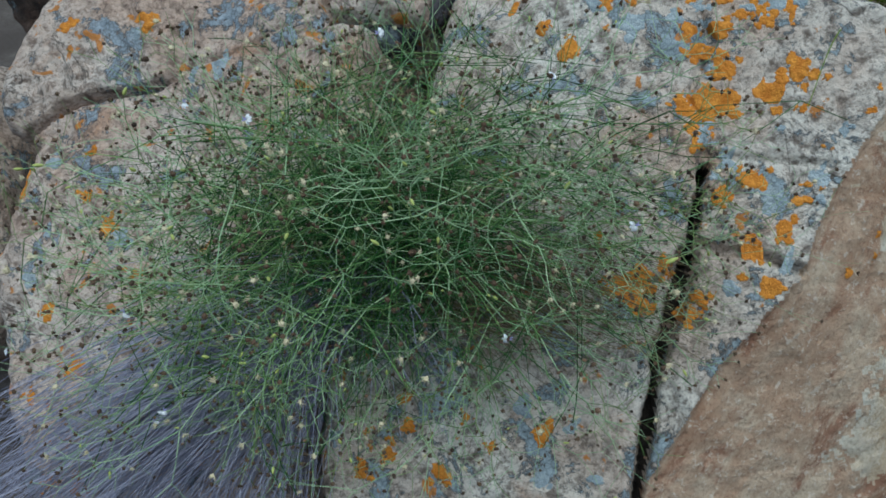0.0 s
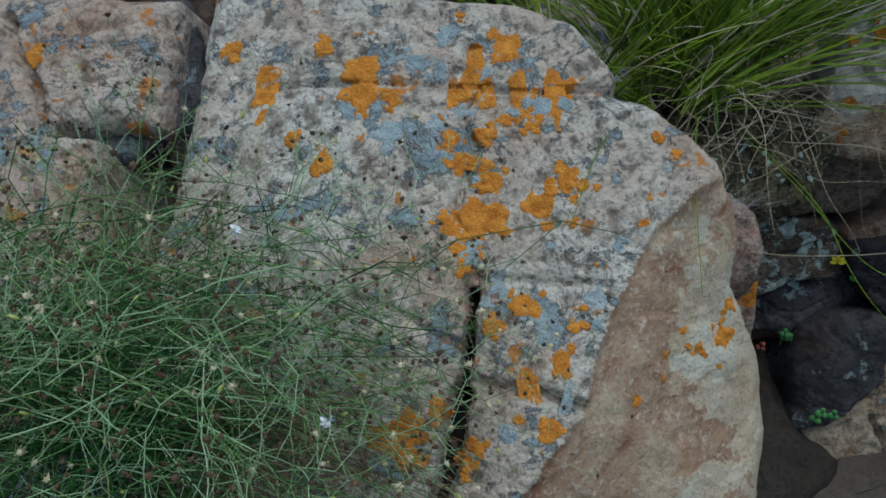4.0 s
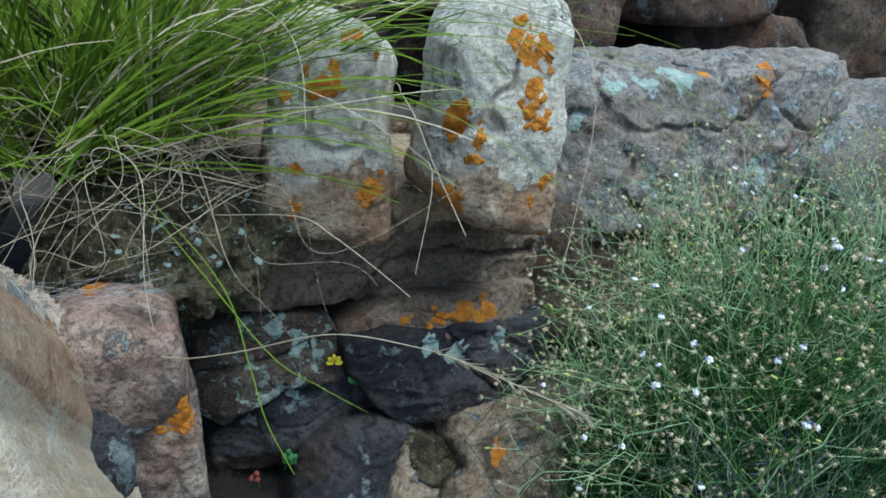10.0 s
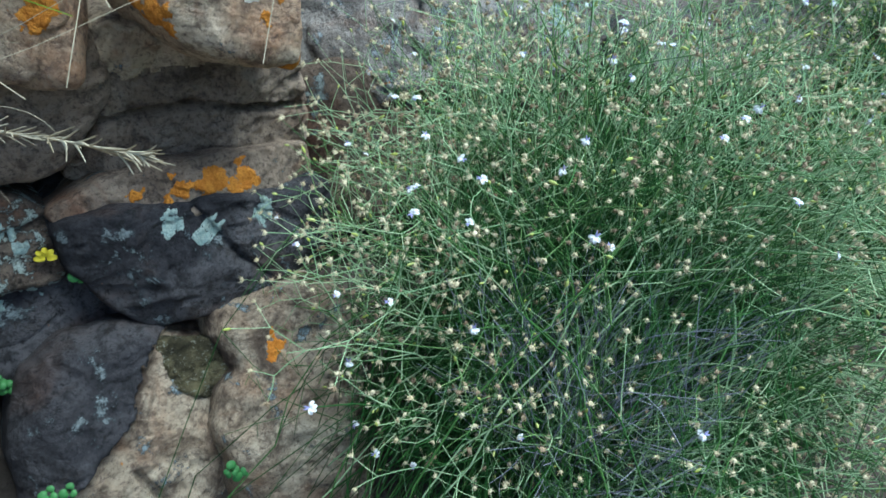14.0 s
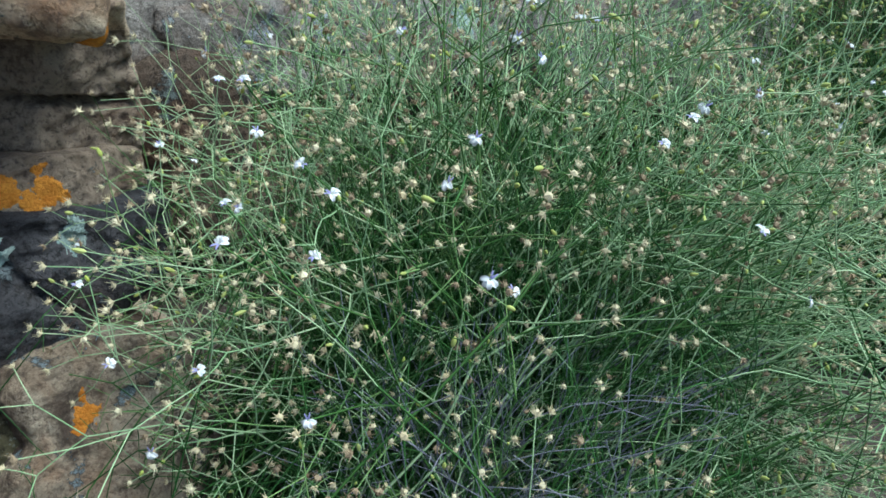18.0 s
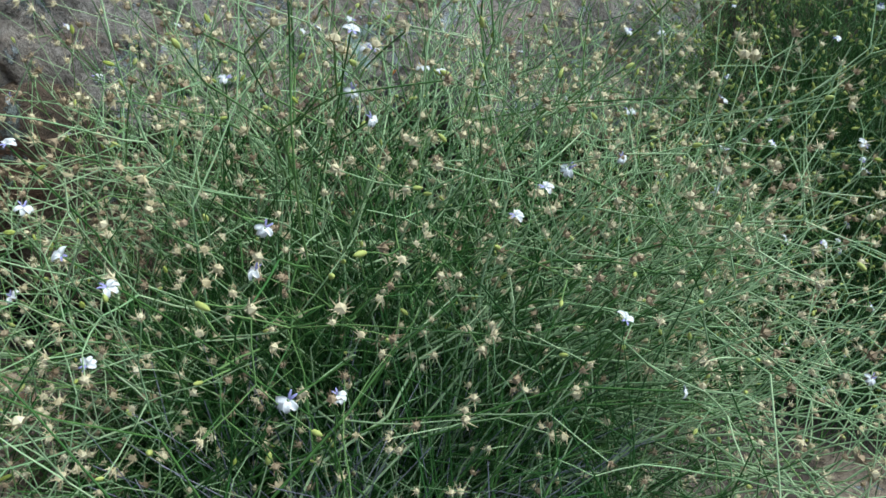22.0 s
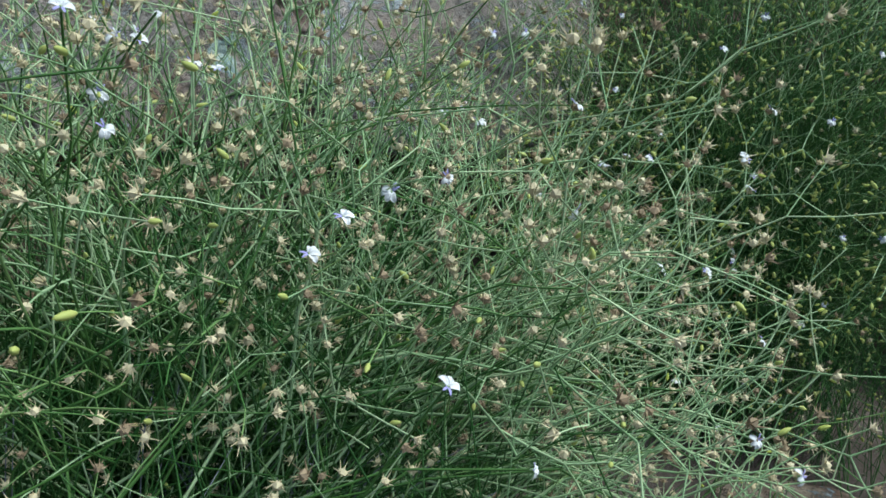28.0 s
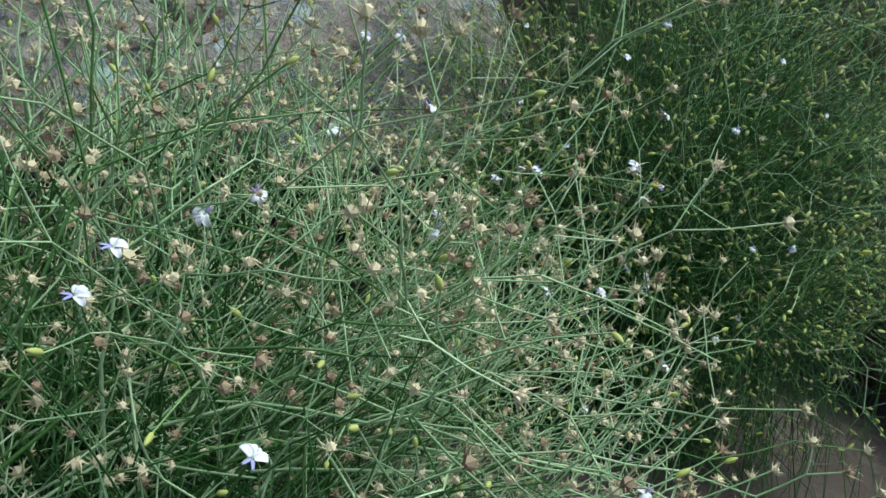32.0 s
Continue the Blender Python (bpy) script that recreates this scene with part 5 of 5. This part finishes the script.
SILK = plant_material("spider_silk", (0.55, 0.58, 0.62), (0.7, 0.72, 0.75), 0.4)
web()


# ---------------------------------------------------------------- lichens on the main and left boulders
LICHEN_UP = [(-0.173, 0.262, 0.012), (-0.008, 0.265, 0.0066), (0.032, 0.207, 0.0182), (0.042, 0.219, 0.0104), (-0.141, 0.201, 0.0275), (-0.105, 0.18, 0.013), (-0.252, 0.232, 0.0166), (-0.279, 0.296, 0.0135), (-0.033, 0.171, 0.0161), (-0.006, 0.174, 0.0129), (0.036, 0.158, 0.0141), (0.074, 0.141, 0.0159), (0.093, 0.15, 0.0095), (0.166, 0.06, 0.0074), (0.179, 0.038, 0.0074), (0.037, 0.112, 0.0126), (0.011, 0.123, 0.0095), (-0.018, 0.113, 0.0127), (-0.041, 0.085, 0.0113), (-0.021, 0.06, 0.0156), (-0.053, 0.116, 0.0102), (-0.042, 0.025, 0.0235), (-0.063, 0.017, 0.0198), (-0.074, -0.013, 0.0159), (-0.024, 0.023, 0.0173), (0.022, 0.015, 0.0154)]
LICHEN_MID = [(0.023, -0.005, 0.0073), (0.059, 0.038, 0.0136), (0.06, 0.017, 0.0061), (0.086, 0.021, 0.0061), (0.052, -0.011, 0.0073), (0.123, -0.028, 0.006), (-0.072, -0.032, 0.0091), (-0.02, -0.086, 0.0167), (-0.06, -0.098, 0.0119), (0.037, -0.1, 0.0059), (0.053, -0.107, 0.0047), (0.026, -0.119, 0.0094), (0.0, -0.149, 0.0146), (-0.038, -0.178, 0.0093), (-0.026, -0.21, 0.0115), (-0.106, -0.212, 0.0127), (-0.054, -0.195, 0.0058), (-0.19, -0.187, 0.0234), (-0.173, -0.179, 0.0088), (-0.138, -0.17, 0.0088), (-0.207, -0.118, 0.006), (-0.125, -0.23, 0.0144), (-0.199, 0.128, 0.0161), (-0.229, 0.164, 0.0098), (-0.15, 0.139, 0.0051), (0.063, -0.06, 0.0036), (0.135, -0.005, 0.0036)]
LICHEN_BREAK = [(0.146, -0.147, 0.0052), (0.147, -0.163, 0.0058), (0.192, -0.159, 0.0127), (0.16, -0.166, 0.0081), (0.104, -0.187, 0.0052), (0.117, -0.165, 0.0046), (0.177, -0.188, 0.0046), (0.069, -0.203, 0.0069), (0.208, -0.127, 0.0082)]
LICHEN_LOW = [(-0.547, -0.36, 0.0127), (-0.508, -0.341, 0.0106), (-0.446, -0.372, 0.0124), (-0.475, -0.314, 0.0084), (-0.402, -0.313, 0.0069), (-0.313, -0.344, 0.0135), (-0.376, -0.35, 0.0082), (-0.174, -0.182, 0.017), (-0.131, -0.165, 0.0121), (0.035, -0.119, 0.0079), (-0.477, -0.279, 0.0113)]
LICHEN_LEFT = [(-0.797, 0.33, 0.0153), (-0.933, 0.341, 0.0122), (-0.903, 0.136, 0.0084), (-0.92, 0.07, 0.0124), (-0.89, 0.021, 0.0163), (-0.95, -0.181, 0.0159), (-1.016, -0.204, 0.012), (-0.992, -0.315, 0.0156), (-0.939, -0.328, 0.0154), (-1.036, 0.11, 0.0187), (-0.853, -0.052, 0.0128), (-0.984, -0.096, 0.0114), (-0.52, 0.36, 0.014), (-0.64, 0.33, 0.012)]
GREY_UP = [(-0.029, 0.247, 0.0132), (-0.069, 0.221, 0.0164), (-0.047, 0.2, 0.0163), (-0.12, 0.141, 0.018), (0.003, 0.186, 0.009), (0.055, 0.129, 0.019), (0.08, 0.125, 0.0127), (-0.067, 0.141, 0.0128), (-0.039, 0.064, 0.0113), (0.109, 0.025, 0.0061), (0.022, -0.031, 0.0073), (0.092, -0.045, 0.0084), (-0.037, -0.054, 0.0121), (0.051, -0.094, 0.0148), (-0.001, -0.106, 0.0148), (-0.006, -0.123, 0.013), (0.049, -0.121, 0.0088), (-0.07, -0.208, 0.0115), (-0.007, -0.194, 0.0087), (-0.207, -0.177, 0.0082), (-0.033, 0.146, 0.009), (0.023, 0.13, 0.0102), (0.165, 0.024, 0.0061)]
GREY_LOW = [(-0.161, 0.178, 0.0146), (-0.125, 0.137, 0.0158), (-0.066, -0.017, 0.0172), (-0.063, -0.069, 0.0122), (-0.335, -0.308, 0.0137), (-0.279, -0.341, 0.0107), (-0.263, -0.401, 0.0092), (-0.322, -0.395, 0.0107), (-0.576, -0.312, 0.0101)]
GREY_LEFT = [(-0.868, 0.001, 0.0162), (-0.966, 0.132, 0.0118), (-0.743, 0.225, 0.0132), (-1.011, -0.042, 0.0132), (-0.687, 0.238, 0.0147), (-0.822, 0.308, 0.0102)]
count = 0
for rock, rows, mat, label in ((main_boulder, LICHEN_UP, ORANGE, "orange crust of lichen"), (main_boulder, LICHEN_MID, ORANGE, "orange crust of lichen"), (main_boulder, LICHEN_BREAK, ORANGE, "orange crust of lichen"),
                               (main_boulder, LICHEN_LOW, ORANGE, "orange crust of lichen"), (left_boulder, LICHEN_LEFT, ORANGE, "orange crust of lichen"), (main_boulder, GREY_UP, GREYL, "grey crust of lichen"),
                               (main_boulder, GREY_LOW, GREYL, "grey crust of lichen"), (left_boulder, GREY_LEFT, GREYL, "grey crust of lichen")):
    for u, v, r in rows:
        count += 1
        lichen(rock, on_face(u, v, -0.9 * max(0.0, 0.632 * (u - 0.224) - 0.775 * (v + 0.005)) if rows is LICHEN_BREAK else 0.0), r * (1.0 if mat is ORANGE else 0.85), mat, "lichen_patch", count, 5 if r > 0.008 else 3, label)


# ---------------------------------------------------------------- lichens on the rocks of the ledge
WHITE_SPOTS = [(1.274, 0.895, 0.915, 0.016), (1.296, 0.888, 0.911, 0.012), (1.286, 0.88, 0.863, 0.018), (1.278, 0.877, 0.833, 0.015), (1.291, 0.871, 0.817, 0.012), (1.179, 0.914, 0.819, 0.023), (1.193, 0.91, 0.838, 0.009), (1.214, 0.898, 0.799, 0.012), (1.212, 0.902, 0.769, 0.011), (1.308, 0.874, 0.886, 0.006), (1.27, 0.9, 0.945, 0.010)]
BASE_SPOTS = [(1.308, 0.871, 0.737, 0.010), (1.291, 0.871, 0.71, 0.007), (1.329, 0.873, 0.651, 0.014), (1.154, 0.923, 0.707, 0.018)]
SMALL_SPOTS = [(1.047, 1.011, 0.849, 0.022), (1.095, 1.027, 0.924, 0.013), (1.113, 1.01, 0.891, 0.008), (1.01, 1.021, 0.741, 0.010), (0.991, 1.03, 0.839, 0.009)]
SMALL_BASE_SPOTS = [(1.113, 0.991, 0.712, 0.020), (1.099, 0.992, 0.701, 0.014), (1.01, 1.022, 0.686, 0.010)]
LEDGE_SPOTS = [(1.275, 0.976, 0.488, 0.024), (1.237, 0.988, 0.482, 0.015), (1.316, 0.965, 0.488, 0.017), (1.189, 1.01, 0.476, 0.009)]
WEDGE_SPOTS = [(0.812, 0.925, 0.492, 0.02), (0.789, 0.933, 0.48, 0.008), (0.759, 1.011, 0.626, 0.013)]
LEDGE_SLAB_SPOTS = [(2.104, 1.016, 0.84, 0.02), (2.082, 0.998, 0.798, 0.02), (1.93, 1.05, 0.84, 0.012)]
for rock, rows, mat, label in ((pillar, WHITE_SPOTS, ORANGE, "orange"), (pillar, BASE_SPOTS, ORANGE, "orange"), (small_pillar, SMALL_SPOTS, ORANGE, "orange"), (small_pillar, SMALL_BASE_SPOTS, ORANGE, "orange"), (ledge_c, LEDGE_SPOTS, ORANGE, "orange"),
                               (wedge, WEDGE_SPOTS, ORANGE, "orange"), (lower_b, [(1.28, 0.86, 0.275, 0.016)], ORANGE, "orange"), (grey_ledge, LEDGE_SLAB_SPOTS, ORANGE, "orange"),
                               (grey_ledge, [(2.052, 0.999, 0.64, 0.03), (1.708, 1.098, 0.804, 0.02), (1.871, 1.071, 0.829, 0.03), (1.796, 1.078, 0.817, 0.022), (1.62, 1.09, 0.74, 0.02)], MINT, "pale mint"),
                               (slate_b, [(1.05, 1.109, 0.428, 0.016), (1.074, 1.105, 0.447, 0.012), (0.977, 1.134, 0.359, 0.012), (1.02, 1.12, 0.46, 0.016)], MINT, "pale mint"),
                               (slate_a, [(1.165, 1.041, 0.418, 0.013), (1.219, 0.984, 0.449, 0.012), (1.26, 0.965, 0.439, 0.012), (1.33, 0.95, 0.45, 0.014)], MINT, "pale mint"),
                               (slate_c, [(1.08, 1.098, 0.352, 0.009), (1.03, 1.09, 0.35, 0.012)], MINT, "pale mint")):
    for x, y, z, r in rows:
        count += 1
        lichen(rock, (x, y, z), r, mat, "lichen_patch", count, 4, label + " crust of lichen")


# ---------------------------------------------------------------- small herbs in the gaps
def round_leaf(radius):
    """A small round, slightly cupped leaf with a thickness."""
    v, f, k = [], [], 12
    for layer in (0, 1):
        v.append((0, 0, -0.0004 * layer))
        for i in range(k):
            th = 2 * math.pi * i / k
            r = radius * (1 - 0.45 * max(0, math.cos(th)) ** 8)
            v.append((r * math.cos(th), r * math.sin(th), 0.18 * radius - 0.0004 * layer))
    m = k + 1
    for i in range(k):
        j = (i + 1) % k
        f += [(0, 1 + i, 1 + j), (m, m + 1 + j, m + 1 + i), (1 + i, m + 1 + i, m + 1 + j, 1 + j)]
    return v, f


LEAF_ME, RED_ME = mesh_from("leaf", *round_leaf(0.0085), LEAF), mesh_from("leaf", *round_leaf(0.007), RED_LEAF)


def herb(at, label, leaves, mesh, seed, reach=0.02, face=(-0.45, -0.7, 0.55)):
    rnd = random.Random(seed)
    owner = thing("clover_sprig", at, label, "herb")
    o = np.array(at, float)
    t = Tubes(3)
    for i in range(leaves):
        e = np.array([rnd.uniform(-1, 1) * reach, -abs(rnd.uniform(0, 1)) * reach * 0.6, 0.012 + rnd.uniform(0, 1) * reach])
        t.add(bezier((0, 0, 0), (e[0] * 0.3, e[1] * 0.3, e[2] * 0.8), e, 6), 0.0006, 0.0004)
        for k in range(3):
            lf = part("leaf", mesh, owner)
            b = basis(Vector(face) + Vector((rnd.uniform(-0.3, 0.3), rnd.uniform(-0.3, 0.3), 0)), rnd.uniform(0, 0.5) + 2.1 * k)
            lf.matrix_basis = Matrix.Translation(e) @ b @ Matrix.Translation((-0.0055, 0, 0.0)) @ Matrix.Scale(rnd.uniform(0.5, 0.8), 4)
    part("stalk", t.mesh("stalk", STEM, (0, 0, 0)), owner)
    return owner


herb((1.178, 0.812, 0.15), "bright green clover sprig between the cream rocks", 3, LEAF_ME, 3)
herb((0.99, 0.905, 0.165), "green clover sprig at the bottom of the gap", 3, LEAF_ME, 4)
herb((1.0, 1.055, 0.232), "green clover leaves in the dark gap", 3, LEAF_ME, 6)
herb((0.952, 1.04, 0.232), "small red leaves in the dark gap", 2, RED_ME, 7)
yellow = herb((1.114, 1.086, 0.362), "clover sprig with a yellow flower under the ledge", 2, LEAF_ME, 5)
herb((1.116, 1.032, 0.372), "single round clover leaf in the slate joint", 1, LEAF_ME, 8, 0.008)
for k in range(5):
    p = part("yellow_petal", mesh_from("yellow_petal", *shape_petal(0.013, 0.008, 0.6), YELLOW), yellow, "yellow petal")
    p.matrix_basis = Matrix.Translation((-0.025, -0.03, 0.045)) @ basis((-0.4, -0.8, 0.3)) @ Matrix.Rotation(radians(-90 + 45 * k), 4, "Z")


rnd_moss = random.Random(77)
for k in range(64):
    spot = (0.88 + rnd_moss.uniform(-0.12, 0.13), 1.02 + rnd_moss.uniform(-0.03, 0.05), 0.64 + rnd_moss.uniform(-0.09, 0.12))
    count += 1
    lichen(moss_bank, spot, rnd_moss.uniform(0.0018, 0.0055), MINT if k % 3 else MOSS, "lichen_speck" if k % 3 else "moss_cushion", count, 3)
